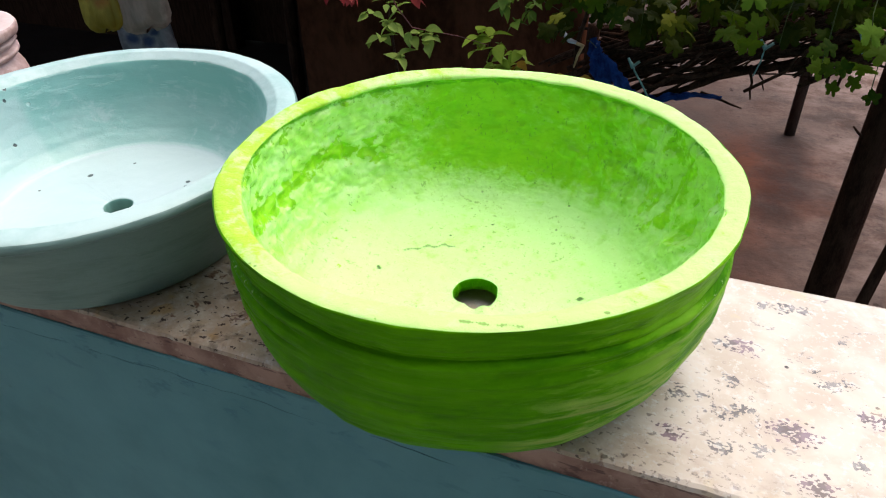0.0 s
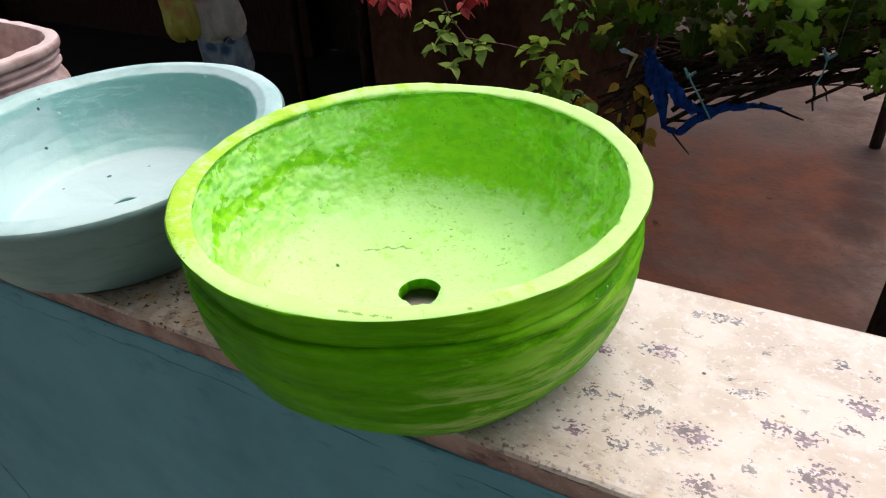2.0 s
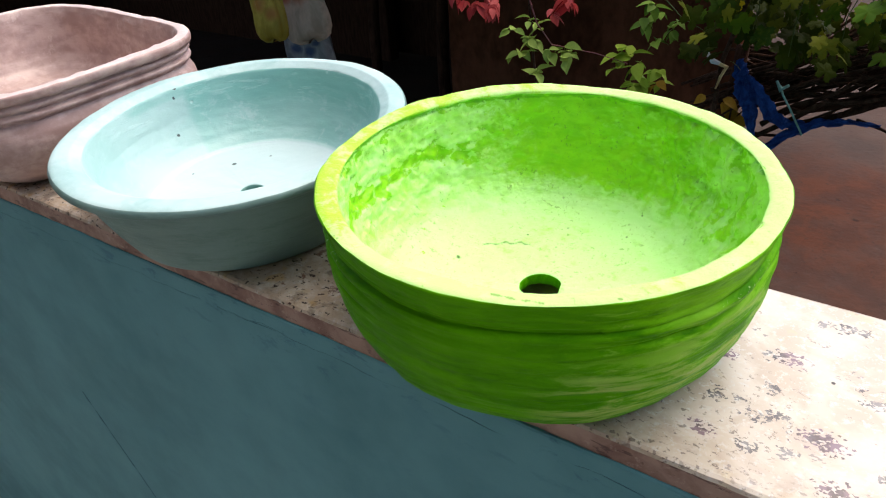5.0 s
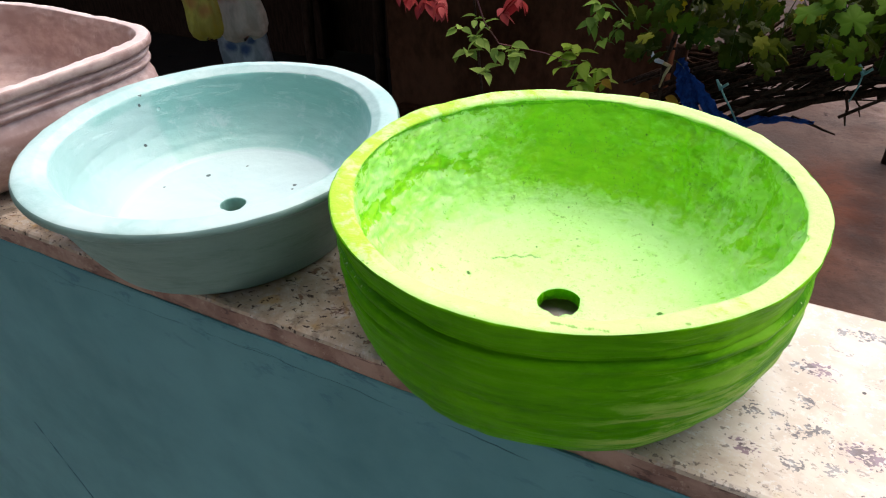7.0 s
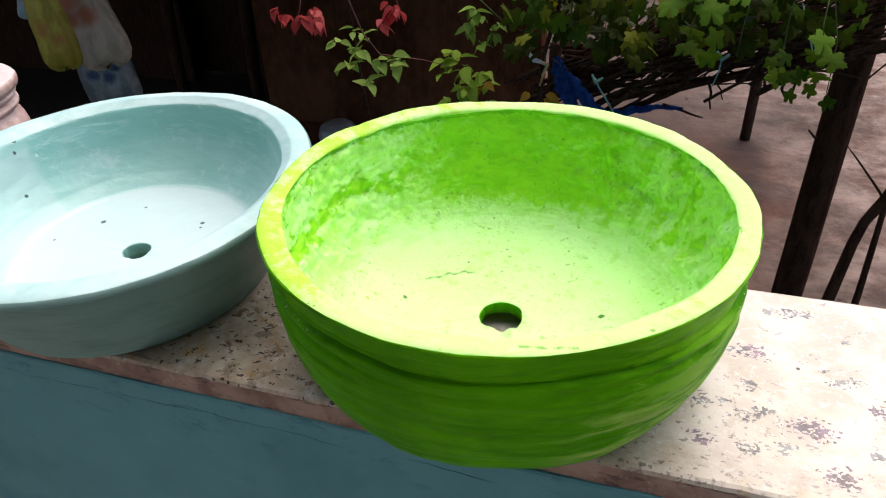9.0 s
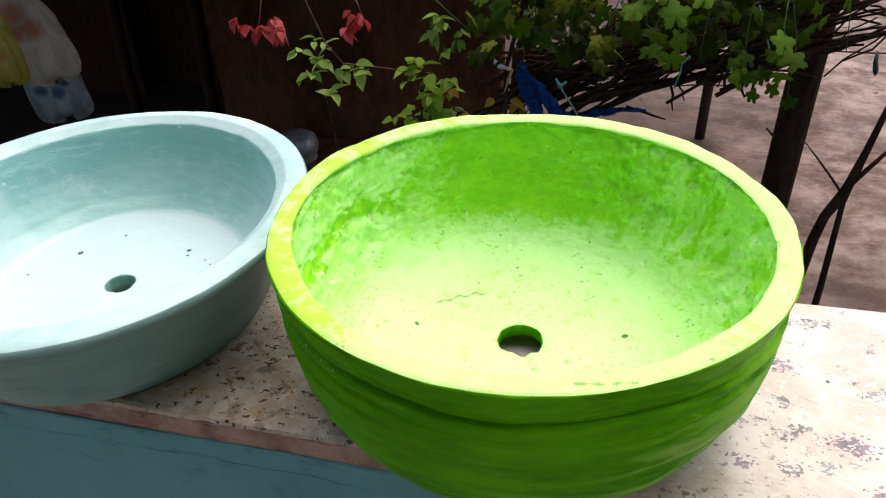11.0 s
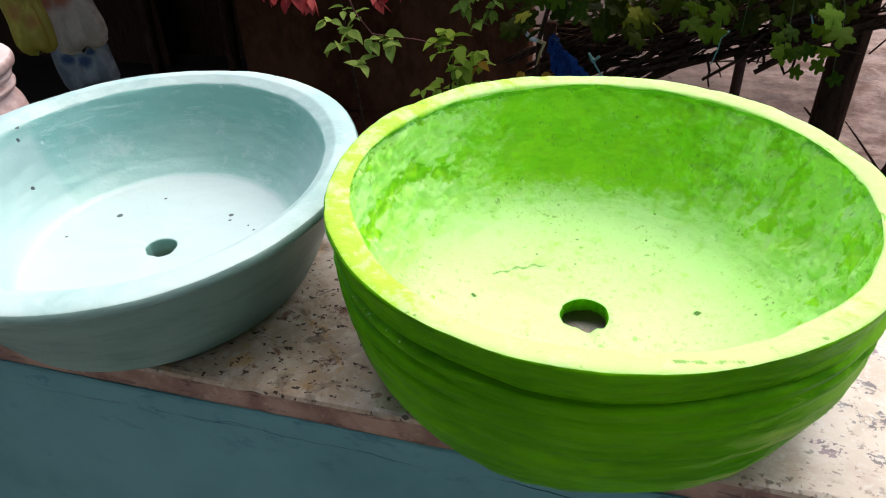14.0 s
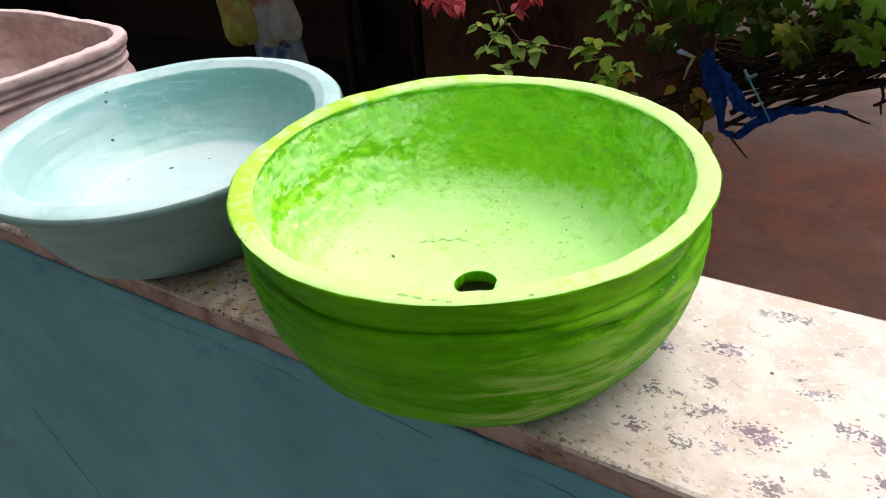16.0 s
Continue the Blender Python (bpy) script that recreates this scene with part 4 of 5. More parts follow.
def oval(half_x, half_y, turn, mean, power=2.0):
    def outline(a):
        b = a - radians(turn)
        r = ((abs(math.cos(b)) / half_x) ** power + (abs(math.sin(b)) / half_y) ** power) ** (-1 / power) / mean
        return r, r
    return outline


teal = bowl("teal_bowl", [
    (0.0125, 0.0, 0), (0.06, 0.0, 0), (0.120, 0.0, 0), (0.1285, 0.001, 0), (0.1345, 0.009, 0), (0.1465, 0.032, 0), (0.157, 0.058, 0), (0.166, 0.079, 0), (0.1705, 0.0875, 0), (0.1735, 0.0895, 0), (0.1795, 0.0910, 0), (0.1823, 0.0945, 0), (0.1818, 0.0985, 0),
    (0.1795, 0.1012, 1), (0.172, 0.1022, 1), (0.164, 0.1021, 1), (0.1620, 0.1018, 1), (0.1605, 0.1010, 1), (0.1540, 0.0970, 1), (0.1525, 0.0958, 2), (0.1515, 0.0935, 2), (0.1475, 0.078, 2), (0.142, 0.056, 2), (0.130, 0.036, 2), (0.1175, 0.0235, 2), (0.1135, 0.0205, 2),
    (0.109, 0.0187, 2), (0.09, 0.0180, 2), (0.04, 0.0178, 2), (0.0145, 0.0176, 2), (0.0127, 0.0165, 3), (0.0125, 0.008, 3)],
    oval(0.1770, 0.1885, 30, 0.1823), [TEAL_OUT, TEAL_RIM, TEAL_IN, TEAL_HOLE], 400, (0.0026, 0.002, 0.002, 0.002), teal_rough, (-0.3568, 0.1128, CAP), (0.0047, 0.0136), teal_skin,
    lambda a: 1 + 0.034 * max(0.0, math.cos(a - radians(107))) ** 2)
tagged(teal, "pale teal painted cement oval bowl with a flat rim", "planter")


def pink_rough(region, p, a):
    d = 0.002 * noise.noise((math.cos(a) * 2, math.sin(a) * 2, p.z * 14 + 9))
    return d + 0.0012 * noise.fractal(p * 40, 1, 2, 4) + (0.0016 * noise.fractal(p * 90, 1, 2, 3) if region == 1 and p.z > 0.108 else 0.0)


pink = bowl("pink_bowl", [
    (0.014, 0.0, 0), (0.08, 0.0, 0), (0.135, 0.0, 0), (0.15, 0.004, 0), (0.172, 0.025, 0), (0.183, 0.050, 0), (0.184, 0.070, 0), (0.178, 0.083, 0),
    (0.1762, 0.0860, 0), (0.1760, 0.0872, 0), (0.1795, 0.0895, 0), (0.1812, 0.0925, 0), (0.1808, 0.0955, 0), (0.1765, 0.0975, 0), (0.1763, 0.0990, 0), (0.1800, 0.1005, 0), (0.1812, 0.1040, 0), (0.1806, 0.1065, 0), (0.1770, 0.1080, 0), (0.1772, 0.1092, 0), (0.1825, 0.1105, 0), (0.1852, 0.1130, 0), (0.1858, 0.1195, 0), (0.1850, 0.1218, 0),
    (0.1840, 0.1226, 2), (0.1735, 0.1226, 2), (0.1718, 0.1218, 1), (0.1708, 0.1195, 1), (0.1675, 0.112, 1), (0.163, 0.08, 1), (0.155, 0.045, 1), (0.135, 0.027, 1), (0.10, 0.022, 1), (0.04, 0.021, 1), (0.014, 0.0205, 1), (0.014, 0.01, 1)],
    oval(0.2085, 0.166, -3, 0.185, 4.2), [PINK_OUT, PINK_IN, PINK_RIM], 224, (0.003, 0.003, 0.003), pink_rough, (-0.786, 0.131, CAP))
tagged(pink, "dusty pink cement planter with rounded corners and ridged collar", "planter")


# ---- shed across the yard ----
def shed():
    top = new("shed")
    tagged(top, "dark mud-walled shed with an open front and an unseen roof added for shade", "shed")
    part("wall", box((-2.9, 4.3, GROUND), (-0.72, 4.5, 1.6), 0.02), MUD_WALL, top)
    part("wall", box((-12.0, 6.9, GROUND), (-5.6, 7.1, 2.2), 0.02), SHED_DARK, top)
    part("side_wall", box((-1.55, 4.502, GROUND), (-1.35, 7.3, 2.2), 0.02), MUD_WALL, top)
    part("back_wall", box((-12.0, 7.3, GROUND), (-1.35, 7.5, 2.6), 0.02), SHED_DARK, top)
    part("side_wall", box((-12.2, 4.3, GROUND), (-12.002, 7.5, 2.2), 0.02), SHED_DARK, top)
    # roof added above the view to keep sky light off the shed's front
    bm = bmesh.new()
    box_into(bm, (-12.4, 2.45, 0.0), (-0.3, 7.7, 0.14), 0.03)
    for v in bm.verts:
        v.co.z += 1.05 + (v.co.y - 2.45) * 0.30
    part("roof", bm, THATCH, top)
    part("eave_beam", tube([(-12.2, 2.72, 1.02), (-6, 2.72, 1.03), (-0.5, 2.72, 1.02)], 0.05, 8), BARK, top)
    for i in range(9):
        x = -11.6 + i * 1.3
        part("rafter", tube([(x, 2.6, 1.07), (x, 4.4, 1.61)], 0.035, 7), BARK, top)
    for i, (x, y) in enumerate(((-3.6, 5.2), (-4.6, 5.4), (-5.3, 5.0))):
        part("upright", tube(bent((x, y, GROUND), (x + 0.1, y, 1.7), 4, 0.03, random.Random(i)), 0.06, 7), BARK, top)
    return top


shed()


def hanging_bag(label, at, height, width, tilt, material, top, seed):
    """A tied plastic bag on a string: gathered neck, slack creased belly, two lower corners."""
    bag = new("plastic_bag")
    bag.location = at
    tagged(bag, label, "plastic bag", "bags hanging from the eave")
    bm = bmesh.new()
    prof = [(0.03, 0.0), (0.09, -0.03), (0.18, -0.08), (0.29, -0.16), (0.37, -0.27), (0.42, -0.40), (0.455, -0.53), (0.48, -0.66), (0.495, -0.78), (0.49, -0.88), (0.43, -0.95), (0.30, -0.99), (0.10, -1.0)]
    sides, rings = 56, []
    for r, z in prof:
        ring = []
        for s in range(sides):
            a = 2 * math.pi * s / sides
            fold = 1 + 0.20 * noise.noise((math.cos(a) * 2.2, math.sin(a) * 2.2, z * 1.5 + seed)) + 0.11 * math.sin(11 * a + seed + 2 * z) * (1.05 + z)
            fold += 0.07 * noise.fractal((math.cos(a) * 4, math.sin(a) * 4, z * 5 + seed), 1, 2, 3)
            corner = -0.06 * abs(math.cos(a)) ** 3 * max(0.0, -z - 0.7) / 0.3
            ring.append(bm.verts.new((r * width * fold * math.cos(a), r * width * 0.45 * fold * math.sin(a), (z + corner + 0.05 * noise.noise((math.cos(a) * 1.5, z * 2, seed)) * (-z)) * height)))
        rings.append(ring)
    for p, q in zip(rings, rings[1:]):
        for s in range(sides):
            bm.faces.new((p[s], p[(s + 1) % sides], q[(s + 1) % sides], q[s]))
    bm.faces.new(rings[0])
    bm.faces.new(rings[-1][::-1])
    part("bag_body", bm, material, bag)
    part("knot", tube([(0, 0, -0.02), (0.01, 0, 0.03), (-0.015, 0, 0.06)], [0.02, 0.026, 0.012], 8), material, bag)
    part("string", tube([(-0.01, 0, 0.05), (0.0, 0.0, top - at[2])], 0.004, 5), TWINE, bag)
    bag.rotation_euler = (0, radians(-tilt), radians(28))
    return bag


hanging_bag("crumpled yellow plastic bag hanging from the shed eave", (-3.11, 2.64, 0.74), 0.52, 0.20, 4, BAG_YELLOW, 0.97, 1.0)
hanging_bag("whitish plastic bag with a red print hanging from the eave", (-3.19, 2.93, 0.66), 0.54, 0.33, 12, BAG_WHITE, 0.98, 3.0)
hanging_bag("bluish white plastic bag with a blue print", (-3.26, 3.06, 0.36), 0.51, 0.34, 7, BAG_BLUISH, 0.98, 6.0)
hanging_bag("small pale plastic bag hanging beside a yellow one", (-3.22, 2.68, 0.62), 0.15, 0.11, -8, BAG_PALE, 0.97, 9.0)


def cooking_pot():
    bm = bmesh.new()
    prof = [(0.01, 0.0), (0.10, 0.0), (0.15, 0.03), (0.17, 0.09), (0.15, 0.15), (0.13, 0.175), (0.145, 0.19), (0.14, 0.195), (0.122, 0.175), (0.14, 0.14), (0.155, 0.09), (0.13, 0.03), (0.01, 0.015)]
    rows = [[bm.verts.new((r * math.cos(2 * math.pi * s / 32), r * math.sin(2 * math.pi * s / 32), z)) for s in range(32)] for r, z in prof]
    for a, b in zip(rows, rows[1:]):
        for s in range(32):
            bm.faces.new((a[s], a[(s + 1) % 32], b[(s + 1) % 32], b[s]))
    bm.faces.new(rows[0][::-1])
    bm.faces.new(rows[-1])
    ob = link_mesh("cooking_pot", bm, METAL_GREY)
    ob.location = (-2.10, 3.88, -0.537)
    ob.rotation_euler = (math.pi, 0, 0)
    ob.scale = (0.85, 0.85, 1.0)
    return tagged(ob, "dull grey metal pot on a dark ledge by the shed", "pot")


cooking_pot()
tagged(link_mesh("ledge", box((-2.8, 3.7, GROUND), (-1.7, 4.295, -0.732), 0.03), MUD_WALL, True), "low dark mud ledge along the shed wall", "ledge")


# ---- trellis, poles and brushwood ----
def trellis():
    top = new("trellis")
    tagged(top, "rough trellis of dark poles and bundled dry sticks", "trellis")
    rng = random.Random(5)
    part("pole", tube([(0.845, 2.96, GROUND - 0.05), (0.85, 2.95, -0.6), (0.852, 2.95, 0.3), (0.86, 2.95, 1.5)], [0.078, 0.074, 0.07, 0.066], 14, 1, 0.12, 2), BARK, top, "thick dark round pole")
    part("pole", tube([(-0.42, 2.75, GROUND - 0.05), (-0.40, 2.7, -0.4), (-0.37, 2.66, 0.5)], [0.035, 0.032, 0.028], 9, 1, 0.2, 4), BARK, top)
    part("stub", tube([(0.79, 2.93, 0.05), (0.765, 2.92, 0.07), (0.735, 2.9, 0.105)], [0.008, 0.006, 0.004], 5), TWIG, top)
    # main branches of the bundle
    for a, b, r in (((-0.12, 2.62, 0.28), (0.88, 2.66, 0.58), 0.019), ((-0.30, 2.66, 0.36), (0.90, 2.76, 0.52), 0.017), ((-0.10, 2.50, 0.27), (0.60, 2.56, 0.56), 0.013),
                    ((-0.25, 2.6, 0.40), (0.95, 2.7, 0.72), 0.014), ((0.15, 2.6, 0.52), (1.3, 2.7, 0.86), 0.016), ((0.20, 2.55, 0.46), (1.2, 2.7, 0.64), 0.012)):
        n = 7
        pts = bent(a, b, n, 0.015, rng)
        part("branch", tube(pts, [r * (1.1 - 0.5 * i / n) for i in range(n + 1)], 8, 1, 0.25, rng.random() * 9), BARK, top)
    for i in range(140):
        f = rng.random()
        x = -0.30 + 1.15 * f
        mid = 0.37 + 0.30 * f + rng.uniform(-0.09, 0.17) * (0.5 + 0.7 * f)
        half, tilt = rng.uniform(0.12, 0.42), radians(rng.gauss(23, 12))
        y = rng.uniform(2.45, 2.85)
        turn = rng.uniform(-0.25, 0.25)
        a = (x - half * math.cos(tilt), y - half * turn, mid - half * math.sin(tilt))
        b = (x + half * math.cos(tilt), y + half * turn, mid + half * math.sin(tilt))
        r = rng.uniform(0.003, 0.012)
        part("stick", tube(bent(a, b, 5, 0.018, rng), [r, r, r * 0.9, r * 0.8, r * 0.7, r * 0.5], 5), TWIG, top)
    # fine brush caught between the sticks
    brush = bmesh.new()
    for i in range(220):
        f = rng.random()
        x, y = -0.28 + 1.25 * f, rng.uniform(2.5, 2.9)
        mid = 0.37 + 0.30 * f + rng.uniform(-0.08, 0.16) * (0.45 + 0.7 * f)
        half, tilt, turn = rng.uniform(0.05, 0.22), radians(rng.gauss(23, 17)), rng.uniform(-0.5, 0.5)
        r = rng.uniform(0.0015, 0.006)
        tube_into(brush, bent((x - half * math.cos(tilt), y - half * turn, mid - half * math.sin(tilt)), (x + half * math.cos(tilt), y + half * turn, mid + half * math.sin(tilt)), 4, 0.02, rng), r, 4)
    tagged(part("brush", brush, TWIG, top), kind="stuff")
    # short ends that stick out below
    for a, b, r in (((0.26, 2.5, 0.46), (0.285, 2.5, 0.325), 0.006), ((0.29, 2.5, 0.44), (0.325, 2.52, 0.36), 0.004), ((0.10, 2.5, 0.33), (0.262, 2.5, 0.285), 0.006),
                    ((-0.24, 2.48, 0.22), (-0.10, 2.48, 0.23), 0.007), ((-0.23, 2.46, 0.2), (-0.12, 2.44, 0.10), 0.005), ((0.44, 2.52, 0.5), (0.475, 2.52, 0.40), 0.007),
                    ((0.28, 2.52, 0.42), (0.52, 2.52, 0.435), 0.003), ((0.466, 2.5, 0.50), (0.44, 2.5, 0.43), 0.005)):
        part("stick", tube(bent(a, b, 4, 0.006, rng), [r, r, r * 0.9, r * 0.8, r * 0.5], 5), TWIG, top)
    # twine ties
    for pts in (((-0.17, 2.44, 0.44), (-0.155, 2.43, 0.41), (-0.12, 2.43, 0.36), (-0.06, 2.43, 0.265)), ((0.29, 2.44, 0.56), (0.285, 2.43, 0.50), (0.272, 2.44, 0.44)),
                ((0.52, 2.44, 0.76), (0.548, 2.43, 0.69), (0.582, 2.43, 0.61), (0.60, 2.44, 0.56))):
        part("twine", tube(pts, 0.0042, 6, 0.5), TWINE, top, "faded green twine tied round the sticks")
    for x, z in ((-0.165, 0.43), (0.288, 0.55)):
        part("twine_knot", tube([(x - 0.02, 2.43, z + 0.03), (x, 2.42, z), (x + 0.025, 2.43, z + 0.02)], [0.005, 0.010, 0.005], 6), TWINE, top)
    # hanging loop
    part("loop", tube([(0.53, 2.5, 0.5), (0.525, 2.49, 0.43), (0.54, 2.48, 0.405), (0.562, 2.48, 0.425), (0.572, 2.5, 0.5)], 0.006, 6), TWIG, top)
    return top


trellis()


def blue_tarp():
    top = new("tarp_scrap")
    tagged(top, "torn blue tarp strips caught on the trellis sticks", "tarp")
    rng = random.Random(3)
    paths = [([(-0.335, 2.46, 0.51), (-0.315, 2.45, 0.46), (-0.29, 2.45, 0.39), (-0.25, 2.44, 0.30), (-0.235, 2.44, 0.20)], [0.02, 0.042, 0.05, 0.035, 0.014]),
             ([(-0.30, 2.45, 0.45), (-0.25, 2.44, 0.40), (-0.20, 2.44, 0.34), (-0.14, 2.44, 0.29), (-0.06, 2.45, 0.30)], [0.03, 0.04, 0.042, 0.03, 0.02]),
             ([(-0.235, 2.44, 0.20), (-0.17, 2.44, 0.18), (-0.10, 2.44, 0.25), (0.0, 2.45, 0.305), (0.09, 2.46, 0.325), (0.18, 2.47, 0.33)], [0.012, 0.018, 0.022, 0.022, 0.012, 0.006])]
    for n, (pts, rad) in enumerate(paths * 2):
        # a crumpled ribbon, five strands wide
        bm, rows = bmesh.new(), []
        steps = 7 * (len(pts) - 1)
        drift = Vector((rng.uniform(-1, 1), rng.uniform(-0.6, 0.6), rng.uniform(-1, 1))) * 0.015
        for i in range(steps + 1):
            s = i / 7
            k = min(int(s), len(pts) - 2)
            f = s - k
            p = Vector(pts[k]).lerp(Vector(pts[k + 1]), f) + drift * math.sin(math.pi * i / steps)
            d = (Vector(pts[k + 1]) - Vector(pts[k])).normalized()
            wide = d.cross(Vector((0.25 * math.sin(i * 0.9 + n), 1, 0.3 * math.cos(i * 0.7 + n)))).normalized()
            w = (rad[k] + (rad[k + 1] - rad[k]) * f) * rng.uniform(0.5, 0.75)
            rows.append([bm.verts.new(p + wide * w * (j / 2 - 1) + Vector((0, 0.012 * math.sin(j * 2.1 + i * 0.8 + n) + rng.uniform(-1, 1) * 0.005, 0))
                                      + d * rng.uniform(-1, 1) * 0.004) for j in range(5)])
        for p, q in zip(rows, rows[1:]):
            for j in range(4):
                bm.faces.new((p[j], p[j + 1], q[j + 1], q[j]))
        part("strip", bm, BLUE_CLOTH, top)
    return top


blue_tarp()


def rag_tie():
    top = new("rag_tie")
    tagged(top, "knotted pale rag strip tied to a thin stem", "rag")
    part("strip", tube([(-0.425, 2.27, 0.605), (-0.405, 2.26, 0.58), (-0.385, 2.26, 0.56), (-0.36, 2.26, 0.555)], [0.004, 0.008, 0.011, 0.007], 8, 0.5), RAG_WHITE, top)
    part("strip", tube([(-0.365, 2.26, 0.555), (-0.335, 2.26, 0.545), (-0.35, 2.26, 0.51), (-0.362, 2.26, 0.46)], [0.007, 0.010, 0.008, 0.004], 8, 0.5), RAG_OCHRE, top)
    return top


rag_tie()


def lone_post():
    post = link_mesh("wooden_post", tube([(0.93, 6.65, GROUND - 0.05), (0.93, 6.65, -0.6), (0.935, 6.65, 0.9)], [0.052, 0.05, 0.047], 10, 1, 0.1, 1), POST_WOOD)
    return tagged(post, "dark wooden post standing in the muddy yard", "post")


lone_post()


def forked_branch():
    top = new("bare_branch")
    tagged(top, "bare forked dead branch leaning beside the pole", "branch")
    rng = random.Random(8)
    part("limb", tube([(0.87, 2.5, GROUND - 0.03), (0.89, 2.5, -0.9), (0.915, 2.5, -0.48), (0.935, 2.5, -0.21), (0.95, 2.5, -0.10), (0.99, 2.5, -0.01), (1.005, 2.5, 0.05), (1.03, 2.5, 0.2), (1.06, 2.5, 0.42)],
                      [0.03, 0.028, 0.024, 0.021, 0.02, 0.021, 0.019, 0.014, 0.010], 9, 1, 0.2, 3), BARK, top)
    part("limb", tube([(1.03, 2.5, GROUND - 0.03), (1.02, 2.5, -0.46), (1.009, 2.5, -0.17), (1.0, 2.49, -0.03), (1.01, 2.49, 0.06), (1.10, 2.5, 0.2)], [0.018, 0.015, 0.013, 0.012, 0.012, 0.008], 8, 1, 0.2, 5), BARK, top)
    part("twig", tube([(0.98, 2.5, 0.02), (0.93, 2.5, 0.08), (0.86, 2.5, 0.16), (0.80, 2.5, 0.225)], [0.006, 0.005, 0.004, 0.002], 5), TWIG, top)
    return top


forked_branch()


def line_wire():
    top = new("wire")
    tagged(top, "thin dark wire strung from the trellis pole", "wire")
    part("strand", tube([(0.85, 2.89, 0.47), (1.1, 2.9, 0.463), (2.4, 2.95, 0.50)], 0.004, 5), WIRE, top)
    part("clip", tube([(1.088, 2.89, 0.475), (1.09, 2.88, 0.43), (1.10, 2.88, 0.395), (1.105, 2.885, 0.375)], [0.006, 0.014, 0.016, 0.006], 7, 0.6), WIRE, top)
    part("end_post", tube([(2.4, 2.95, GROUND - 0.05), (2.4, 2.95, 0.8)], 0.04, 8), BARK, top)
    return top


line_wire()


# ---- plants ----
def lobed_leaf(size, seed):
    """A vine leaf with five rounded lobes, small teeth and a notch at its stalk, slightly cupped."""
    bm = bmesh.new()
    rng = random.Random(seed)
    centre = bm.verts.new((0, 0.0, 0.02 * size))
    n, inner, outer = 44, [], []
    phase = rng.uniform(-0.12, 0.12)
    for i in range(n):
        a = -math.pi + 2 * math.pi * (i + 0.5) / n
        lobe = abs(math.cos(2.5 * a + phase * math.sin(a))) ** 1.7
        r = 0.64 + 0.36 * lobe + 0.05 * (-1) ** i + rng.uniform(-0.02, 0.02)
        r *= 1.0 - 0.22 * (abs(a) / math.pi) ** 2
        if abs(a) > 2.95:
            r *= 0.35
        r *= size * 0.5
        x, y = r * math.sin(a), r * math.cos(a)
        crest = 0.02 * size * math.cos(5 * a)
        outer.append(bm.verts.new((x, y, -0.5 * r * r / size + 0.18 * abs(x) + crest * 0.6 + rng.uniform(-1, 1) * size * 0.012)))
        inner.append(bm.verts.new((x * 0.5, y * 0.5, -0.12 * r * r / size + 0.05 * abs(x) + crest * 0.5)))
    for i in range(n):
        j = (i + 1) % n
        bm.faces.new((inner[i], inner[j], outer[j], outer[i]))
        bm.faces.new((centre, inner[j], inner[i]))
    return bm


def oval_leaf(size, seed):
    """A pointed oval leaf folded along its midrib, growing along +y."""
    bm = bmesh.new()
    rng = random.Random(seed)
    n, left, mid, right = 6, [], [], []
    curl = rng.uniform(0.1, 0.45)
    for i in range(n + 1):
        f = i / n
        w = size * 0.33 * math.sin(math.pi * f ** 0.72) * (1 if 0 < i < n else 0.03)
        z = -curl * size * f * f
        mid.append(bm.verts.new((0, size * f, z)))
        left.append(bm.verts.new((-w, size * f, z + w * 0.35)))
        right.append(bm.verts.new((w, size * f, z + w * 0.35)))
    for i in range(n):
        bm.faces.new((left[i], mid[i], mid[i + 1], left[i + 1]))
        bm.faces.new((mid[i], right[i], right[i + 1], mid[i + 1]))
    return bm


def leaf_data(name, make, sizes, material):
    out = []
    for i, s in enumerate(sizes):
        bm = make(s, i + 11)
        me = bpy.data.meshes.new(name)
        for f in bm.faces:
            f.smooth = True
        bm.to_mesh(me)
        bm.free()
        me.materials.append(material)
        out.append(me)
    return out


VINE = leaf_data("vine_leaf", lobed_leaf, (0.10, 0.085, 0.07, 0.055, 0.09), VINE_LEAF)
VINE_LIT = leaf_data("vine_leaf", lobed_leaf, (0.105, 0.095), VINE_BRIGHT)
VINE_OLD = leaf_data("vine_leaf", lobed_leaf, (0.085, 0.07, 0.055), VINE_OLIVE)
VINE_YELLOW = leaf_data("flower", lobed_leaf, (0.05, 0.04), FLOWER)
SHRUB = leaf_data("leaf", oval_leaf, (0.072, 0.060, 0.050, 0.040), SHRUB_LEAF)
SHRUB_DIM = leaf_data("leaf", oval_leaf, (0.066, 0.055, 0.045), SHRUB_DEEP)
SHRUB_NEW = leaf_data("leaf", oval_leaf, (0.080, 0.066, 0.052, 0.042), SHRUB_FRESH)
SHRUB_RED = leaf_data("leaf", oval_leaf, (0.066, 0.052, 0.040), RED_LEAF)
SHRUB_YELLOW = leaf_data("leaf", oval_leaf, (0.08, 0.055), YELLOW_LEAF)


def leaf_at(parent, data, place, turn, name="leaf"):
    ob = new(name, data)
    ob.parent = parent
    ob.location = place
    ob.rotation_euler = turn
    return ob


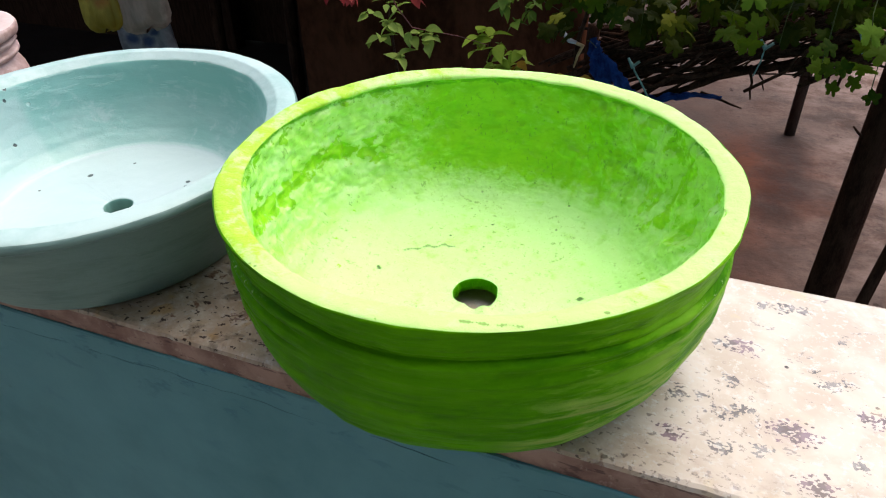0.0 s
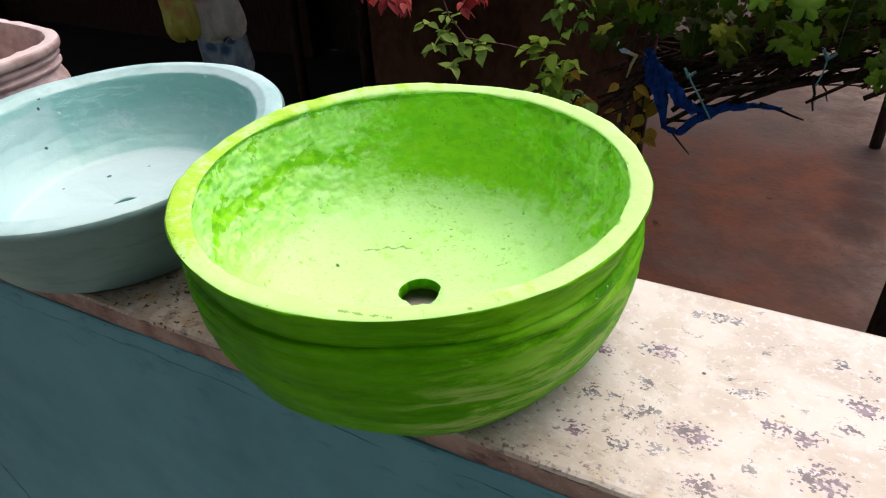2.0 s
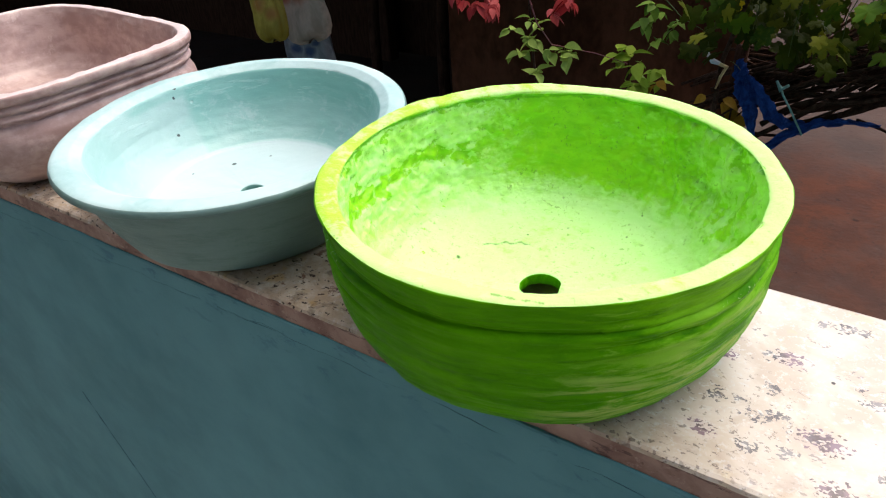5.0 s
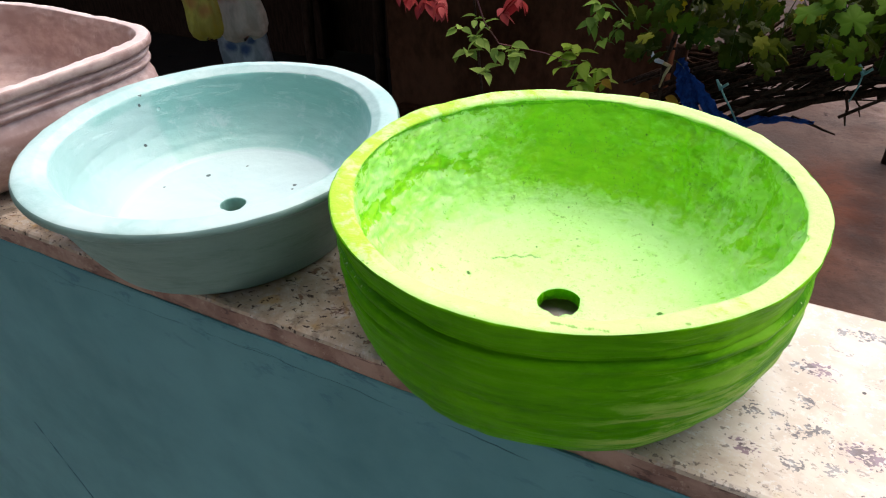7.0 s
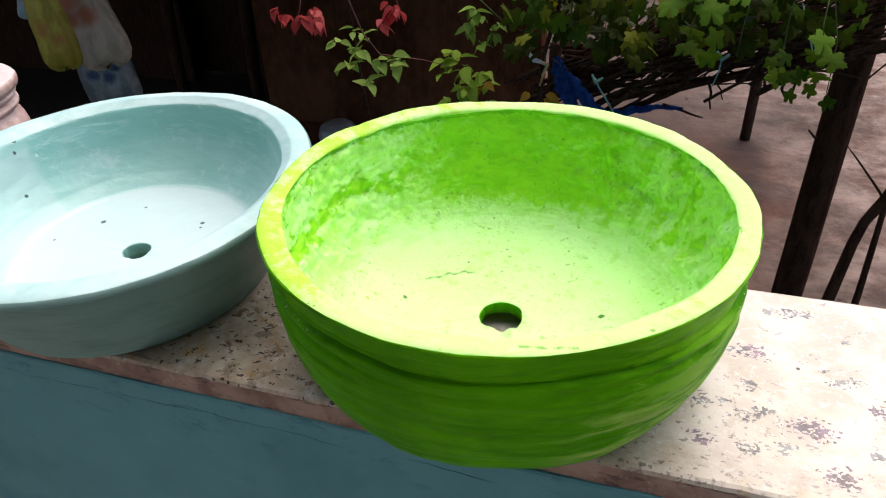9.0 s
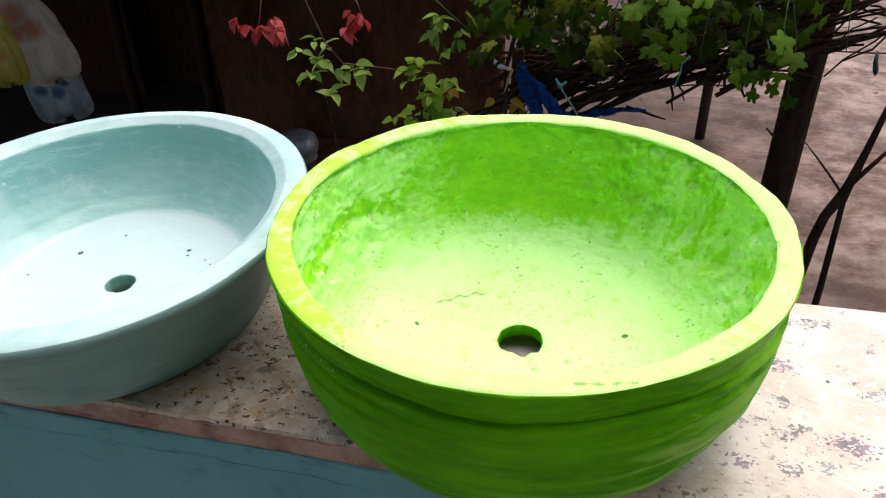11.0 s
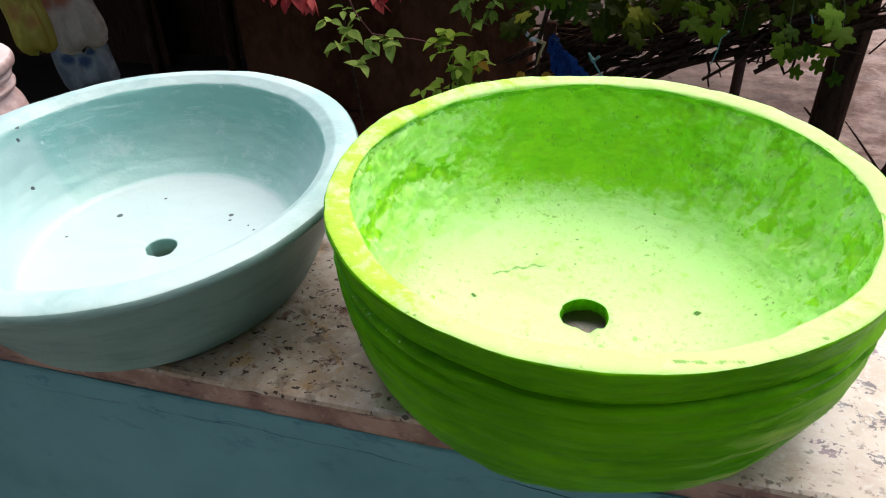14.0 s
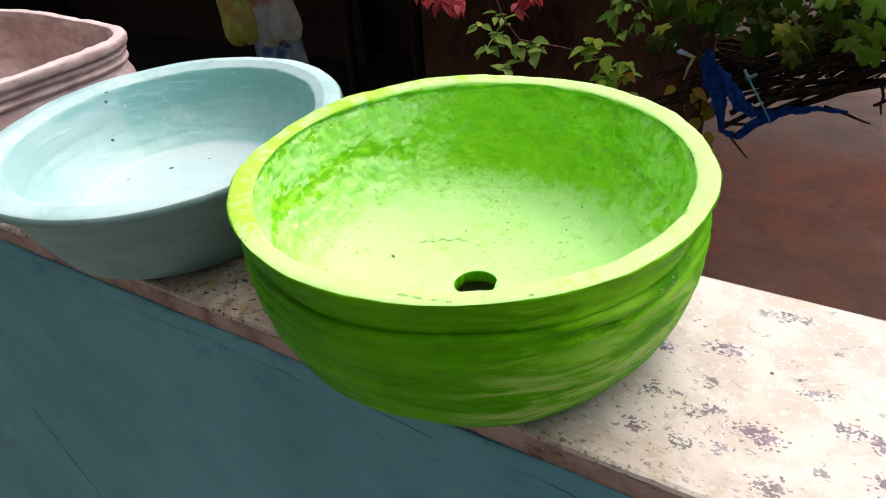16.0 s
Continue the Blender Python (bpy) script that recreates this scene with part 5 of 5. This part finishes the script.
def vine():
    """The climbing vine whose leaves hang over the trellis."""
    top = new("climbing_vine")
    tagged(top, "climbing vine with lobed green leaves over the trellis", "vine")
    rng = random.Random(21)
    part("stem", tube([(-0.36, 2.34, GROUND), (-0.40, 2.32, -0.6), (-0.37, 2.30, 0.1), (-0.36, 2.28, 0.55), (-0.28, 2.2, 0.85), (-0.05, 2.1, 1.05), (0.4, 2.0, 1.1), (0.9, 2.0, 1.08)],
                      [0.012, 0.011, 0.010, 0.009, 0.008, 0.007, 0.006, 0.005], 7, 1, 0.2, 1), TWIG, top)
    ends = [(-0.25, 2.15, 0.72), (-0.12, 2.1, 0.66), (0.02, 2.1, 0.72), (0.15, 2.0, 0.72), (0.30, 2.0, 0.70), (0.42, 1.95, 0.64), (0.56, 1.9, 0.60), (0.70, 1.95, 0.75), (0.12, 1.8, 0.86), (0.5, 1.8, 0.80), (-0.3, 2.2, 0.8), (0.85, 2.0, 0.85)]
    for i, e in enumerate(ends):
        start = (e[0] * 0.9 + 0.03, 2.05, 1.08)
        part("tendril", tube(bent(start, e, 5, 0.02, rng), [0.0022, 0.002, 0.002, 0.0018, 0.0016, 0.0012], 5), STEM_GREEN, top)
    for i in range(210):
        x = rng.uniform(-0.42, 0.95)
        low = 0.70 if x < 0.3 else 0.66 if x < 0.62 else 0.90
        z = low + (1.12 - low) * rng.random() ** 1.15
        y = rng.uniform(1.85, 2.35) - 0.1 * (z > 0.9)
        leaf_at(top, VINE_OLD[rng.randrange(3)] if x < 0.12 and rng.random() < 0.6 else VINE[rng.randrange(5)], (x, y, z), (radians(rng.uniform(25, 85)), radians(rng.uniform(-25, 25)), radians(rng.uniform(-60, 60) + 180 * (rng.random() < 0.35))), "vine_leaf")
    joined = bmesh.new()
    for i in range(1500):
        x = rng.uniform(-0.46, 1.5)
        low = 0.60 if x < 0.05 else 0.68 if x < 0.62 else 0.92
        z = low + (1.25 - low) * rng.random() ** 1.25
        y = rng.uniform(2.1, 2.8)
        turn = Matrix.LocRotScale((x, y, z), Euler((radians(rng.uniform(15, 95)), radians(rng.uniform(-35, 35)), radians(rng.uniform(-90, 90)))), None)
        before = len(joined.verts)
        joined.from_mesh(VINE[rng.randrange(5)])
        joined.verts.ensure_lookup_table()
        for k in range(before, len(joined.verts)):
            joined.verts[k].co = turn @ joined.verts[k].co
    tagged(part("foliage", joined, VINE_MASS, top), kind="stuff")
    for p in ((0.085, 1.80, 0.895), (0.195, 1.80, 0.885), (0.14, 1.83, 0.93), (0.27, 1.82, 0.93), (0.495, 1.8, 0.815)):
        leaf_at(top, VINE_LIT[rng.randrange(2)], p, (radians(rng.uniform(30, 55)), radians(rng.uniform(-15, 15)), radians(rng.uniform(-30, 30))), "vine_leaf")
    for p in ((0.43, 1.88, 0.68), (0.47, 1.85, 0.70), (0.50, 1.85, 0.66), (0.56, 1.86, 0.62), (0.39, 1.9, 0.72), (0.46, 1.9, 0.62)):
        leaf_at(top, VINE[3], p, (radians(rng.uniform(50, 90)), radians(rng.uniform(-25, 25)), radians(rng.uniform(-50, 50))), "vine_leaf")
    for p in ((-0.13, 1.9, 0.93), (0.0, 1.9, 0.94), (0.05, 1.85, 0.93), (-0.32, 2.2, 0.78)):
        leaf_at(top, VINE_YELLOW[0], p, (radians(60), 0, radians(rng.uniform(-60, 60))), "flower")
    return top


vine()


def shrub():
    """A rose-like shrub with green leaves and red young shoots, rooted in the yard."""
    top = new("shrub")
    tagged(top, "leafy shrub with green leaves and red young shoots", "shrub")
    rng = random.Random(33)
    canes = [[(-1.25, 2.75, GROUND), (-1.24, 2.7, -0.5), (-1.22, 2.5, 0.3), (-1.10, 2.15, 0.98), (-1.06, 2.05, 0.95)],
             [(-0.85, 2.5, GROUND), (-0.82, 2.45, -0.5), (-0.74, 2.35, 0.1), (-0.70, 2.27, 0.40), (-0.69, 2.24, 0.53)],
             [(-0.80, 2.5, GROUND), (-0.74, 2.4, -0.4), (-0.62, 2.3, 0.2), (-0.55, 2.26, 0.36), (-0.47, 2.25, 0.40)],
             [(-1.06, 2.05, 0.95), (-1.12, 1.9, 0.92), (-1.13, 1.86, 0.82), (-1.15, 1.85, 0.77)],
             [(-1.06, 2.05, 0.95), (-0.9, 1.95, 0.98), (-0.78, 1.87, 0.88), (-0.76, 1.86, 0.83)],
             [(-1.06, 2.05, 0.95), (-0.8, 2.25, 0.92), (-0.62, 2.25, 0.80), (-0.5, 2.2, 0.72), (-0.41, 2.2, 0.68)],
             [(-1.06, 2.05, 0.95), (-1.03, 2.0, 0.88), (-0.975, 2.02, 0.70), (-0.95, 2.1, 0.60), (-0.80, 2.18, 0.56), (-0.68, 2.2, 0.53)]]
    for i, c in enumerate(canes):
        n = len(c)
        part("cane", tube(c, [(0.010 if i < 3 else 0.004) * (1 - 0.75 * k / (n - 1)) for k in range(n)], 6, 1, 0.2, i), STEM_RED if i in (3, 4, 6) else TWIG if i < 3 else STEM_GREEN, top)

    def spray(centre, count, spread, data, pitch=(-10, 60)):
        # leaves stand in fans of three to six round a node
        while count > 0:
            node = Vector(centre) + Vector((rng.gauss(0, spread[0]), rng.gauss(0, spread[1]), rng.gauss(0, spread[2])))
            fan, first = rng.randrange(3, 7), rng.uniform(0, 360)
            for n in range(fan):
                leaf_at(top, data[rng.randrange(len(data))], node + Vector((rng.gauss(0, 0.006), rng.gauss(0, 0.006), rng.gauss(0, 0.006))),
                        (radians(-rng.uniform(*pitch)), radians(rng.uniform(-30, 30)), radians(first + n * 360 / fan + rng.uniform(-22, 22))))
            count -= fan

    spray((-1.03, 2.10, 0.63), 26, (0.065, 0.05, 0.045), SHRUB, (-35, 40))
    spray((-0.93, 2.10, 0.56), 12, (0.05, 0.05, 0.04), SHRUB, (-30, 45))
    spray((-0.88, 2.15, 0.58), 6, (0.05, 0.04, 0.02), SHRUB)
    spray((-0.69, 2.2, 0.53), 14, (0.035, 0.04, 0.025), SHRUB_NEW, (-50, 20))
    spray((-0.68, 2.27, 0.42), 18, (0.05, 0.05, 0.05), SHRUB_NEW)
    spray((-0.68, 2.30, 0.30), 84, (0.075, 0.06, 0.09), SHRUB_NEW)
    spray((-0.76, 2.3, 0.22), 14, (0.05, 0.05, 0.04), SHRUB)
    spray((-0.54, 2.26, 0.38), 8, (0.06, 0.04, 0.03), SHRUB_YELLOW)
    spray((-0.47, 2.25, 0.36), 8, (0.05, 0.04, 0.04), SHRUB)
    spray((-1.13, 1.85, 0.81), 32, (0.06, 0.05, 0.025), SHRUB_RED, (10, 70))
    spray((-0.77, 1.86, 0.855), 15, (0.035, 0.04, 0.015), SHRUB_RED, (10, 70))
    spray((-0.52, 2.2, 0.71), 16, (0.07, 0.05, 0.035), SHRUB_DIM)
    spray((-0.63, 2.2, 0.76), 8, (0.04, 0.04, 0.03), SHRUB_DIM)
    return top


shrub()


def yellow_weed():
    top = new("weed")
    tagged(top, "yellowing weed stems under the trellis", "weed")
    rng = random.Random(44)
    for i in range(2):
        x = -0.40 + 0.06 * i
        part("stem", tube(bent((x - 0.05, 2.6, GROUND), (x, 2.5, 0.35), 5, 0.03, rng), 0.004, 5), TWIG, top)
        for _ in range(12):
            leaf_at(top, SHRUB_YELLOW[rng.randrange(2)], (x + rng.uniform(-0.05, 0.05), 2.5 + rng.uniform(-0.05, 0.05), rng.uniform(0.08, 0.36)),
                    (radians(rng.uniform(-90, 10)), radians(rng.uniform(-40, 40)), radians(rng.uniform(0, 360))))
    return top


yellow_weed()
